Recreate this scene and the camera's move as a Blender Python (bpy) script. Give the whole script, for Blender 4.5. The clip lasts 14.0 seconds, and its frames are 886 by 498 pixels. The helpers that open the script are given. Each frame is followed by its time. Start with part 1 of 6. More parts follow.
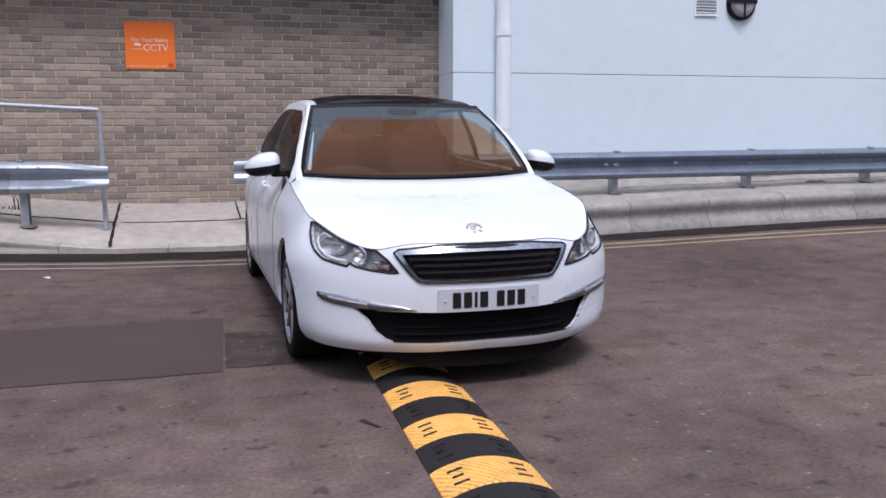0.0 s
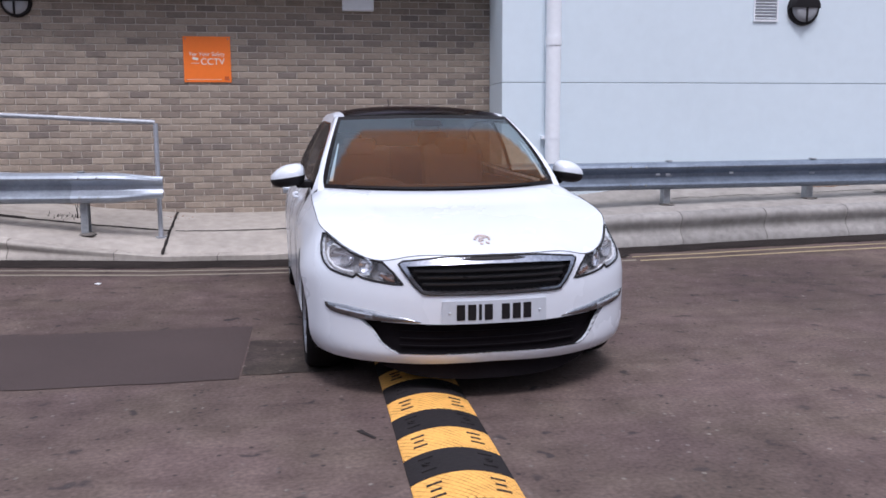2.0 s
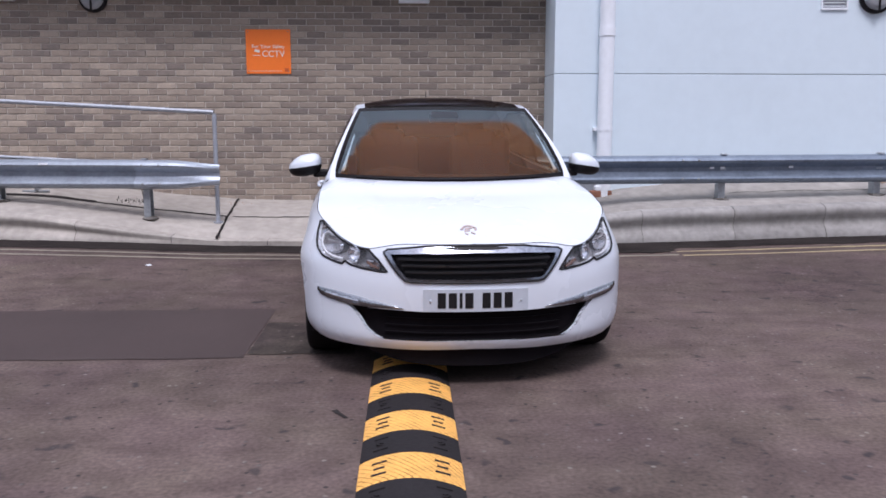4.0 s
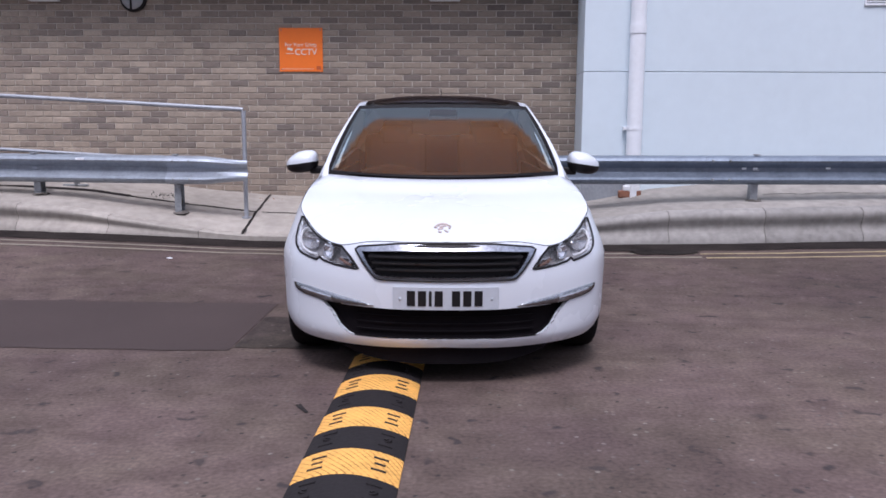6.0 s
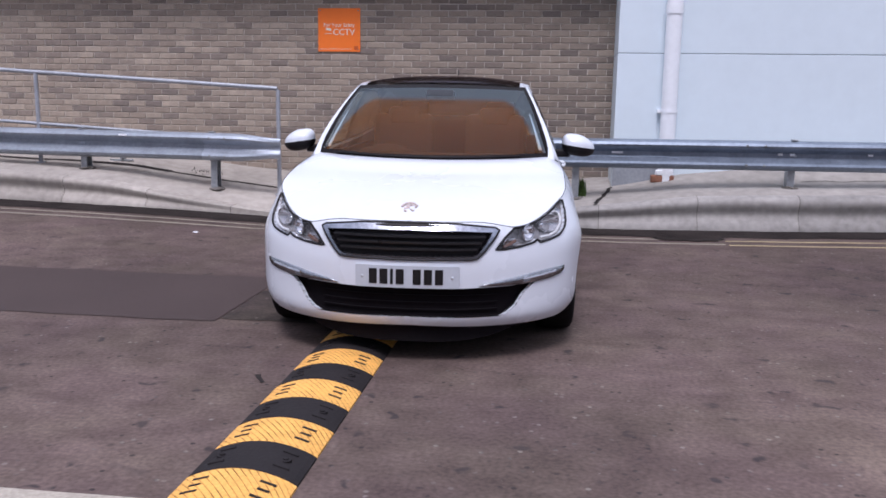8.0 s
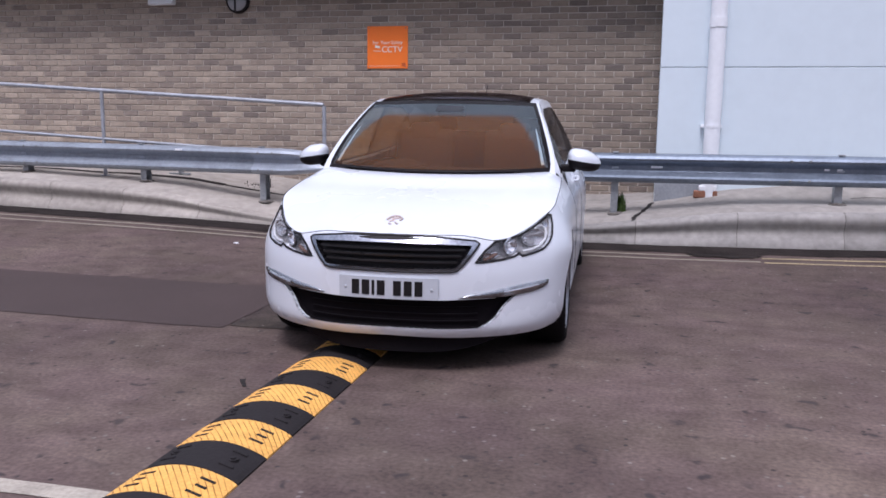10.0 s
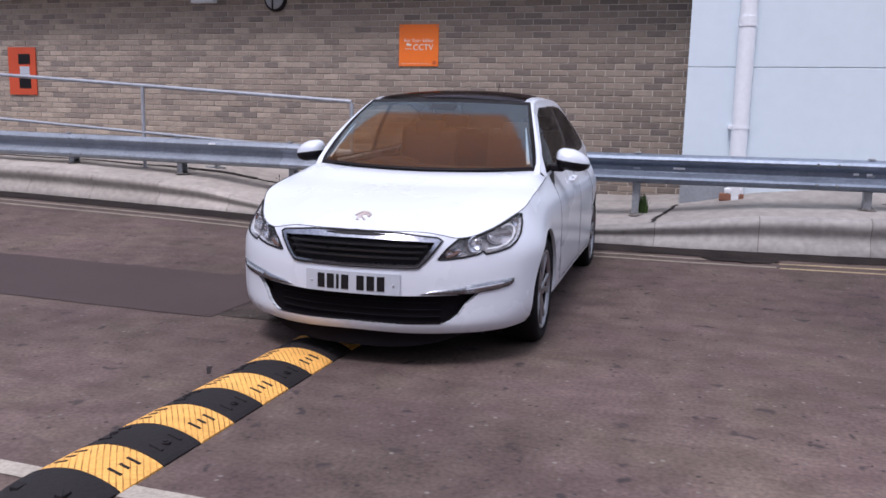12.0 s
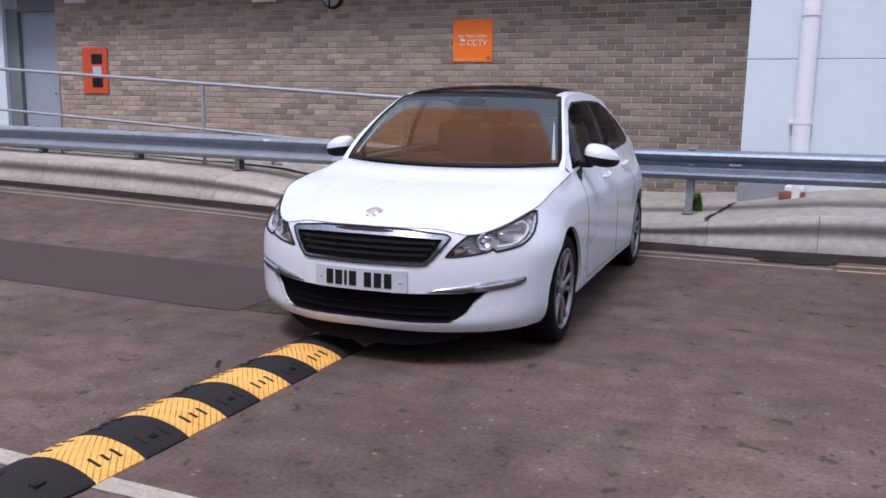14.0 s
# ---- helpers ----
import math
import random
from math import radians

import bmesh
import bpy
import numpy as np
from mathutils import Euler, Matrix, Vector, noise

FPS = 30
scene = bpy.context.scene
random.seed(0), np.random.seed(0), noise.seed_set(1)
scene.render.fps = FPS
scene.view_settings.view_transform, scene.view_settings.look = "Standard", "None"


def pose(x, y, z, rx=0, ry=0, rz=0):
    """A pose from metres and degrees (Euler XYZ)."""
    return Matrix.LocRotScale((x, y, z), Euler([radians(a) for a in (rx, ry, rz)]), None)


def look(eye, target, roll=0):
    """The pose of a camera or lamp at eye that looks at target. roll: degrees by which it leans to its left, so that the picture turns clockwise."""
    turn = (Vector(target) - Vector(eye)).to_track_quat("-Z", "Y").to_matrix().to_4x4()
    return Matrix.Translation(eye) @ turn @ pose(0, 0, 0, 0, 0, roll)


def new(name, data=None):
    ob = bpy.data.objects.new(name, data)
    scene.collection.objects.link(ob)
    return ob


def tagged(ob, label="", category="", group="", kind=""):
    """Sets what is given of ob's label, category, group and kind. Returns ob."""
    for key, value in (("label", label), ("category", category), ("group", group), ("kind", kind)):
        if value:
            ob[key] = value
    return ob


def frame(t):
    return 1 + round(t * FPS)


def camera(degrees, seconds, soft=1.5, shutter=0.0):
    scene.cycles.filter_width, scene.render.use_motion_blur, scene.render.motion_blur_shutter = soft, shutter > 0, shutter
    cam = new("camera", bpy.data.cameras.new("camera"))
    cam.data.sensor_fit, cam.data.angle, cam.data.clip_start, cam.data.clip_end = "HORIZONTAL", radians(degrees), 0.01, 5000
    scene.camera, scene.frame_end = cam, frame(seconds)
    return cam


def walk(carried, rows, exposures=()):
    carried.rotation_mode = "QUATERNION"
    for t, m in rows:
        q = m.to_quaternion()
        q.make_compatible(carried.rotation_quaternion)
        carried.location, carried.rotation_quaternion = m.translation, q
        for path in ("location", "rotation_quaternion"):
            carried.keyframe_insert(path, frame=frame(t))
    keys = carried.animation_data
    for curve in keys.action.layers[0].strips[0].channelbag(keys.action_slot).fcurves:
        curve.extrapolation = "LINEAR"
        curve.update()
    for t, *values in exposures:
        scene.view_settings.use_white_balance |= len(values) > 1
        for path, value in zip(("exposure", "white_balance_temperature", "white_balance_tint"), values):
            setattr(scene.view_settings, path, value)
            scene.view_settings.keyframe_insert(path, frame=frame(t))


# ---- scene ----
cam = camera(55.4, 14.0, 1.65)
PATH = [
    (0, (0.05, -0.024, 1.313), (0.539, 1.892, 1.015), -0.0),
    (0.5, (0.13, -0.082, 1.316), (0.537, 1.854, 1.025), -0.2),
    (1, (0.211, -0.07, 1.311), (0.603, 1.87, 1.022), -0.1),
    (1.5, (0.311, -0.061, 1.318), (0.674, 1.885, 1.035), 0.2),
    (2, (0.399, -0.092, 1.327), (0.707, 1.864, 1.05), -0.3),
    (2.5, (0.552, -0.148, 1.335), (0.813, 1.815, 1.056), -0.1),
    (3, (0.67, -0.194, 1.336), (0.876, 1.774, 1.044), 0.1),
    (5.3, (1.26, -0.267, 1.333), (1.252, 1.71, 1.029), -0.2),
    (5.5, (1.294, -0.244, 1.336), (1.291, 1.732, 1.03), -0.2),
    (6, (1.41, -0.236, 1.331), (1.335, 1.74, 1.028), 0.3),
    (6.5, (1.502, -0.228, 1.346), (1.381, 1.744, 1.033), -0.6),
    (7, (1.689, -0.274, 1.338), (1.537, 1.695, 1.02), -0.3),
    (7.5, (1.876, -0.309, 1.349), (1.65, 1.647, 1.001), 0.8),
    (8, (1.986, -0.231, 1.329), (1.728, 1.722, 0.982), 0.9),
    (10.3, (2.593, -0.221, 1.343), (2.123, 1.698, 1.028), 0.7),
    (10.5, (2.628, -0.179, 1.34), (2.16, 1.737, 1.011), 0.8),
    (11, (2.735, -0.144, 1.35), (2.238, 1.761, 1.002), 1.3),
    (11.5, (2.878, -0.123, 1.346), (2.352, 1.774, 0.992), 0.6),
    (12, (3.066, -0.12, 1.354), (2.449, 1.755, 1.03), 1.3),
    (12.5, (3.165, -0.077, 1.349), (2.478, 1.773, 1.025), 1.2),
    (13, (3.231, -0.013, 1.339), (2.502, 1.823, 1.023), 1.5),
    (13.5, (3.291, 0.037, 1.338), (2.522, 1.856, 1.025), 1.4),
    (14, (3.382, 0.096, 1.346), (2.587, 1.9, 1.012), 1.0),
]
walk(cam, [(t, look(eye, target, roll)) for t, eye, target, roll in PATH], [(0.0, 0.2, 6060, 18), (6.0, 0.175, 6000, 21), (11.0, 0.165, 6060, 22), (14.0, 0.15, 6090, 21)])

# ---- light ----
SUN_ELEV, SUN_TURN = 62.0, 182.0
world = bpy.data.worlds.new("world")
scene.world = world
world.use_nodes = True
wn = world.node_tree
sky = wn.nodes.new("ShaderNodeTexSky")
sky.sky_type = "NISHITA"
sky.sun_disc = False
sky.sun_elevation = radians(SUN_ELEV)
sky.sun_rotation = radians(SUN_TURN)
sky.air_density, sky.dust_density, sky.ozone_density = 1.0, 4.0, 1.0
soft_sky = wn.nodes.new("ShaderNodeMix")
soft_sky.data_type = "RGBA"
soft_sky.inputs[0].default_value = 0.75
# an overcast sky is brighter overhead than at the horizon
up = wn.nodes.new("ShaderNodeSeparateXYZ")
wn.links.new(wn.nodes.new("ShaderNodeTexCoord").outputs["Generated"], up.inputs[0])
rise = wn.nodes.new("ShaderNodeMapRange")
rise.inputs["To Min"].default_value, rise.inputs["To Max"].default_value = 0.02, 1.42
wn.links.new(up.outputs["Z"], rise.inputs["Value"])
cloud = wn.nodes.new("ShaderNodeVectorMath")
cloud.operation = "SCALE"
cloud.inputs[0].default_value = (7.2, 7.6, 8.4)
wn.links.new(rise.outputs[0], cloud.inputs["Scale"])
wn.links.new(cloud.outputs[0], soft_sky.inputs[7])
wn.links.new(sky.outputs[0], soft_sky.inputs[6])
wn.links.new(soft_sky.outputs[2], wn.nodes["Background"].inputs[0])
wn.nodes["Background"].inputs[1].default_value = 0.122
sun = new("sun", bpy.data.lights.new("sun", "SUN"))
sun.data.energy, sun.data.angle, sun.data.color = 2.05, radians(17), (1.0, 0.985, 0.965)
az = radians(SUN_TURN)
sun.matrix_world = look((0, 0, 30), Vector((0, 0, 30)) - Vector((math.sin(az) * math.cos(radians(SUN_ELEV)), math.cos(az) * math.cos(radians(SUN_ELEV)), math.sin(radians(SUN_ELEV)))))


# ---- materials ----
def material(name, colour, rough=0.6, metal=0.0, vary=0.25, scale=6.0, fine=60.0, bump=0.1, spread=0.0, tint=None, coat=0.0, depth=0.01, island=0.0, shine=0.5):
    """Two scales of noise over a base colour; tint is the second colour; spread: change from object to object."""
    m = bpy.data.materials.new(name)
    m.use_nodes = True
    n, l = m.node_tree.nodes, m.node_tree.links
    b = n["Principled BSDF"]
    b.inputs["Roughness"].default_value, b.inputs["Metallic"].default_value = rough, metal
    b.inputs["Coat Weight"].default_value, b.inputs["Specular IOR Level"].default_value = coat, shine
    co = n.new("ShaderNodeTexCoord")
    big, small = n.new("ShaderNodeTexNoise"), n.new("ShaderNodeTexNoise")
    for t, sc, det in ((big, scale, 4), (small, fine, 3)):
        t.inputs["Scale"].default_value, t.inputs["Detail"].default_value = sc, det
        l.new(co.outputs["Object"], t.inputs["Vector"])
    mix = n.new("ShaderNodeMix")
    mix.data_type = "RGBA"
    c = Vector(colour)
    mix.inputs[6].default_value = (*(c * (1 - vary)), 1)
    mix.inputs[7].default_value = (*(Vector(tint) if tint else c * (1 + vary)), 1)
    add = n.new("ShaderNodeMath")
    add.operation = "MULTIPLY_ADD"
    add.inputs[1].default_value, add.inputs[2].default_value = 0.5, 0.0
    l.new(small.outputs["Fac"], add.inputs[0])
    half = n.new("ShaderNodeMath")
    half.operation = "MULTIPLY_ADD"
    half.inputs[1].default_value = 0.5
    l.new(big.outputs["Fac"], half.inputs[0])
    l.new(add.outputs[0], half.inputs[2])
    wide = n.new("ShaderNodeMapRange")
    wide.inputs["From Min"].default_value, wide.inputs["From Max"].default_value = 0.3, 0.7
    l.new(half.outputs[0], wide.inputs["Value"])
    l.new(wide.outputs[0], mix.inputs[0])
    out = mix.outputs[2]
    if spread or island:
        hsv = n.new("ShaderNodeHueSaturation")
        r = n.new("ShaderNodeObjectInfo").outputs["Random"] if spread else n.new("ShaderNodeNewGeometry").outputs["Random Per Island"]
        k = spread or island
        mr = n.new("ShaderNodeMapRange")
        mr.inputs["To Min"].default_value, mr.inputs["To Max"].default_value = 1 - k, 1 + k
        l.new(r, mr.inputs["Value"])
        l.new(mr.outputs[0], hsv.inputs["Value"])
        l.new(out, hsv.inputs["Color"])
        out = hsv.outputs[0]
    l.new(out, b.inputs["Base Color"])
    rr = n.new("ShaderNodeMapRange")
    rr.inputs["To Min"].default_value, rr.inputs["To Max"].default_value = max(0.02, rough - 0.08), min(1, rough + 0.08)
    l.new(big.outputs["Fac"], rr.inputs["Value"])
    l.new(rr.outputs[0], b.inputs["Roughness"])
    if bump:
        bp = n.new("ShaderNodeBump")
        bp.inputs["Strength"].default_value, bp.inputs["Distance"].default_value = bump, depth
        l.new(small.outputs["Fac"], bp.inputs["Height"])
        l.new(bp.outputs[0], b.inputs["Normal"])
    return m




def asphalt_material(name, dark, light, spots, chip=(0.27, 0.24, 0.23), strip=None):
    """Stone chips, soft worn areas and dark spots of old gum and oil; strip: where the shade painted along the kerb
    sets in.
    """
    m = bpy.data.materials.new(name)
    m.use_nodes = True
    n, l = m.node_tree.nodes, m.node_tree.links
    b = n["Principled BSDF"]
    b.inputs["Roughness"].default_value, b.inputs["Specular IOR Level"].default_value = 0.88, 0.22
    co = n.new("ShaderNodeTexCoord").outputs["Object"]

    def tex(kind, scale, detail=3.0):
        t = n.new(kind)
        t.inputs["Scale"].default_value = scale
        if kind == "ShaderNodeTexVoronoi":
            t.voronoi_dimensions = "2D"
        if kind == "ShaderNodeTexNoise":
            t.inputs["Detail"].default_value = detail
        l.new(co, t.inputs["Vector"])
        return t

    def span(value, lo, hi, a=0.0, c=1.0):
        r = n.new("ShaderNodeMapRange")
        for k, v in zip(("From Min", "From Max", "To Min", "To Max"), (lo, hi, a, c)):
            r.inputs[k].default_value = v
        l.new(value, r.inputs["Value"])
        return r.outputs[0]

    def mixed(fac, a, c, how="MIX"):
        x = n.new("ShaderNodeMix")
        x.data_type, x.blend_type = "RGBA", how
        for i, v in ((0, fac), (6, a), (7, c)):
            if isinstance(v, tuple):
                x.inputs[i].default_value = (*v, 1)
            elif isinstance(v, float):
                x.inputs[i].default_value = v
            else:
                l.new(v, x.inputs[i])
        return x.outputs[2]
    wide, mid, fine = tex("ShaderNodeTexNoise", 0.55, 4), tex("ShaderNodeTexNoise", 4.5, 4), tex("ShaderNodeTexNoise", 45, 4)
    col = mixed(span(mid.outputs["Fac"], 0.3, 0.7), dark, light)
    col = mixed(1.0, col, mixed(span(wide.outputs["Fac"], 0.32, 0.68), (0.72, 0.7, 0.71), (1.22, 1.21, 1.19)), "MULTIPLY")
    col = mixed(1.0, col, mixed(span(fine.outputs["Fac"], 0.3, 0.7), (0.75, 0.75, 0.76), (1.23, 1.22, 1.21)), "MULTIPLY")
    chips = tex("ShaderNodeTexVoronoi", 75)
    pale = span(chips.outputs["Color"], 0.94, 1.0)
    size = span(chips.outputs["Distance"], 0.32, 0.22)
    both = n.new("ShaderNodeMath")
    both.operation = "MULTIPLY"
    l.new(pale, both.inputs[0])
    l.new(size, both.inputs[1])
    col = mixed(both.outputs[0], col, chip)
    grit = tex("ShaderNodeTexVoronoi", 28)
    odd = n.new("ShaderNodeMath")
    odd.operation = "MULTIPLY"
    l.new(span(grit.outputs["Color"], 0.79, 0.88), odd.inputs[0])
    l.new(span(grit.outputs["Distance"], 0.36, 0.2), odd.inputs[1])
    tone = tex("ShaderNodeTexNoise", 9.0, 1)
    col = mixed(odd.outputs[0], col, mixed(span(tone.outputs["Fac"], 0.46, 0.6), (0.045, 0.036, 0.035), (0.2, 0.17, 0.155)))
    hue = tex("ShaderNodeTexNoise", 1.7, 2)
    col = mixed(1.0, col, mixed(span(hue.outputs["Fac"], 0.35, 0.65), (1.02, 0.99, 1.02), (0.99, 1.01, 0.95)), "MULTIPLY")
    gum = tex("ShaderNodeTexVoronoi", spots)
    shift = tex("ShaderNodeTexNoise", 6.0, 2)
    warp = n.new("ShaderNodeVectorMath")
    warp.operation = "MULTIPLY_ADD"
    warp.inputs[1].default_value = (0.35, 0.2, 0)
    l.new(shift.outputs["Color"], warp.inputs[0])
    l.new(co, warp.inputs[2])
    l.new(warp.outputs[0], gum.inputs["Vector"])
    bend = n.new("ShaderNodeMath")
    bend.operation = "MULTIPLY_ADD"
    bend.inputs[1].default_value = 0.22
    l.new(mid.outputs["Fac"], bend.inputs[0])
    l.new(gum.outputs["Distance"], bend.inputs[2])
    few = span(gum.outputs["Color"], 0.5, 0.75)
    near = span(bend.outputs[0], 0.27, 0.16)
    dab = n.new("ShaderNodeMath")
    dab.operation = "MULTIPLY"
    l.new(few, dab.inputs[0])
    l.new(near, dab.inputs[1])
    soft = n.new("ShaderNodeMath")
    soft.operation = "MULTIPLY"
    soft.inputs[1].default_value = 0.8
    l.new(dab.outputs[0], soft.inputs[0])
    col = mixed(soft.outputs[0], col, (0.035, 0.03, 0.032))
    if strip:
        # soft shade round the car and kerb, painted in as darker asphalt
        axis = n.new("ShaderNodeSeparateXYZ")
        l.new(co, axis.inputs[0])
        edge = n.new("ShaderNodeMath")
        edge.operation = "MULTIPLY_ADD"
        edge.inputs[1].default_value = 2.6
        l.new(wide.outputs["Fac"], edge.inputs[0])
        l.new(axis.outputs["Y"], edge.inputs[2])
        painted_shade = n.new("ShaderNodeMath")
        painted_shade.operation = "MULTIPLY"
        l.new(span(edge.outputs[0], strip[0], strip[1]), painted_shade.inputs[0])
        l.new(span(axis.outputs["X"], -2.4, 0.6, 0.2, 1.0), painted_shade.inputs[1])
        col = mixed(1.0, col, mixed(painted_shade.outputs[0], (1.0, 1.0, 1.0), (0.72, 0.71, 0.72)), "MULTIPLY")
        # paler towards larger x
        col = mixed(1.0, col, mixed(span(axis.outputs["X"], 1.9, 3.6), (1.0, 1.0, 1.0), (1.16, 1.15, 1.14)), "MULTIPLY")
        # broad faint smears
        smear = tex("ShaderNodeTexNoise", 2.3, 5)
        pull = n.new("ShaderNodeMapping")
        pull.inputs["Scale"].default_value = (0.8, 2.2, 1.0)
        l.new(co, pull.inputs["Vector"])
        l.new(pull.outputs[0], smear.inputs["Vector"])
        col = mixed(1.0, col, mixed(span(smear.outputs["Fac"], 0.52, 0.68), (1.0, 1.0, 1.0), (0.8, 0.79, 0.8)), "MULTIPLY")
    l.new(col, b.inputs["Base Color"])
    bp = n.new("ShaderNodeBump")
    bp.inputs["Strength"].default_value, bp.inputs["Distance"].default_value = 0.5, 0.006
    l.new(fine.outputs["Fac"], bp.inputs["Height"])
    l.new(bp.outputs[0], b.inputs["Normal"])
    return m


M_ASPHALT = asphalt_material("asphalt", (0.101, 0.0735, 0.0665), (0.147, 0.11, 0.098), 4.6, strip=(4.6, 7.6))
M_ROUGH_PATCH = asphalt_material("rough_patch", (0.032, 0.025, 0.023), (0.078, 0.061, 0.054), 16.0)
M_PATCH = material("patch_asphalt", (0.067, 0.049, 0.0465), 0.88, vary=0.17, scale=1.3, fine=95, bump=0.35, shine=0.2)
M_GUTTER = material("gutter_dirt", (0.024, 0.019, 0.018), 0.9, vary=0.55, scale=4, fine=45, bump=0.5, tint=(0.045, 0.037, 0.034), shine=0.06)
M_CONCRETE = material("concrete", (0.375, 0.34, 0.302), 0.9, vary=0.24, scale=1.1, fine=9, bump=0.15, shine=0.2)
M_CONCRETE_GREY = material("grey_concrete", (0.315, 0.292, 0.267), 0.9, vary=0.26, scale=1.3, fine=9, bump=0.15, shine=0.2)
M_KERB = material("kerb_concrete", (0.29, 0.274, 0.257), 0.88, vary=0.28, scale=2.2, fine=14, bump=0.15, spread=0.1, shine=0.2)
M_KERB_PALE = material("pale_kerb_concrete", (0.375, 0.34, 0.302), 0.88, vary=0.26, scale=1.8, fine=14, bump=0.15, spread=0.1, shine=0.2)
M_JOINT = material("kerb_joint_dirt", (0.15, 0.137, 0.125), 0.95, vary=0.4, scale=9, fine=50, bump=0.3, shine=0.1)
M_MORTAR = material("mortar", (0.54, 0.485, 0.43), 0.9, vary=0.15, scale=5, fine=80)


def brick_material(name, per_object):
    m = material(name, (0.2, 0.165, 0.145), 0.88, vary=0.22, scale=11, fine=80, bump=0.45, depth=0.006)
    n, l = m.node_tree.nodes, m.node_tree.links
    r = n.new("ShaderNodeObjectInfo").outputs["Random"] if per_object else n.new("ShaderNodeNewGeometry").outputs["Random Per Island"]
    ramp = n.new("ShaderNodeValToRGB")
    tones = [(0.0, (0.34, 0.283, 0.229)), (0.22, (0.305, 0.251, 0.202)), (0.45, (0.268, 0.219, 0.179)), (0.62, (0.226, 0.185, 0.156)), (0.74, (0.187, 0.156, 0.137)), (0.86, (0.325, 0.269, 0.218)), (1.0, (0.378, 0.315, 0.255))]
    while len(ramp.color_ramp.elements) < len(tones):
        ramp.color_ramp.elements.new(0.5)
    for e, (p, c) in zip(ramp.color_ramp.elements, tones):
        e.position, e.color = p, (*c, 1)
    l.new(r, ramp.inputs[0])
    mul = n.new("ShaderNodeMix")
    mul.data_type, mul.blend_type = "RGBA", "MULTIPLY"
    mul.inputs[0].default_value = 1.0
    l.new(ramp.outputs[0], mul.inputs[6])
    mix = next(x for x in n if x.bl_idname == "ShaderNodeMix" and x is not mul)
    mix.inputs[6].default_value, mix.inputs[7].default_value = (0.72, 0.72, 0.72, 1), (1.25, 1.22, 1.2, 1)
    l.new(mix.outputs[2], mul.inputs[7])
    # daylight painted in: bricks paler towards the far end, darker by the clad wall
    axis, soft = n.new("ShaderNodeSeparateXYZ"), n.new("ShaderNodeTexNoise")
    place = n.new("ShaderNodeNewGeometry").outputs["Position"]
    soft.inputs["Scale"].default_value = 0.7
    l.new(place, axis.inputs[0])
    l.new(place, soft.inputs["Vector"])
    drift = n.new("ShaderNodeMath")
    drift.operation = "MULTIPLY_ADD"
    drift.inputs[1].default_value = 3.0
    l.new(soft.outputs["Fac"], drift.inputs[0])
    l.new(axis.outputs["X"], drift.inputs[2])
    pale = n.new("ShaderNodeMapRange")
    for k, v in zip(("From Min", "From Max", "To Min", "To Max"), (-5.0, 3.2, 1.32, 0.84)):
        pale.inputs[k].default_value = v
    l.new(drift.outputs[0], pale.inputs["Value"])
    # the painted light gradient scales the brick colour
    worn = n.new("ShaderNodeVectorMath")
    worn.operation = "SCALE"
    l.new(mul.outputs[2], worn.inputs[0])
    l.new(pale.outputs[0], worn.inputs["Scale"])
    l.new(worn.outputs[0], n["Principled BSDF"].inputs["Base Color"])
    return m


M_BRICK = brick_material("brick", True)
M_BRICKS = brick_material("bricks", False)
M_PANEL = material("panel", (0.7, 0.795, 0.85), 0.45, vary=0.03, scale=0.8, fine=8, bump=0.0)
M_WHITE = material("white_plastic", (0.86, 0.885, 0.92), 0.45, vary=0.05, scale=2, fine=20, bump=0.0)
M_GALV = material("galvanised_steel", (0.215, 0.255, 0.315), 0.42, 0.6, vary=0.22, scale=5, fine=25, bump=0.05)
M_GALV_PALE = material("pale_galvanised_steel", (0.32, 0.355, 0.405), 0.48, 0.5, vary=0.2, scale=5, fine=25, bump=0.05)
M_TUBE = material("weathered_tube", (0.4, 0.42, 0.46), 0.5, 0.35, vary=0.2, scale=6, fine=30, bump=0.05)
M_RUST = material("rust_stain", (0.2, 0.115, 0.065), 0.9, vary=0.4, scale=5, fine=30, bump=0.1, tint=(0.3, 0.22, 0.17), shine=0.1)
M_POST = material("post_steel", (0.36, 0.38, 0.4), 0.55, 0.6, vary=0.25, scale=7, fine=30, bump=0.1)
M_YELLOW = material("yellow_line", (0.37, 0.325, 0.25), 0.85, shine=0.2, vary=0.1, scale=3.5, fine=40, bump=0.2, tint=(0.17, 0.145, 0.125))
M_YELLOW_NEW = material("bright_yellow_line", (0.56, 0.45, 0.25), 0.85, shine=0.2, vary=0.15, scale=3.5, fine=40, bump=0.2, tint=(0.22, 0.17, 0.12))
M_WHITE_LINE = material("white_line", (0.385, 0.345, 0.29), 0.85, shine=0.2, vary=0.3, scale=6, fine=60, bump=0.2)


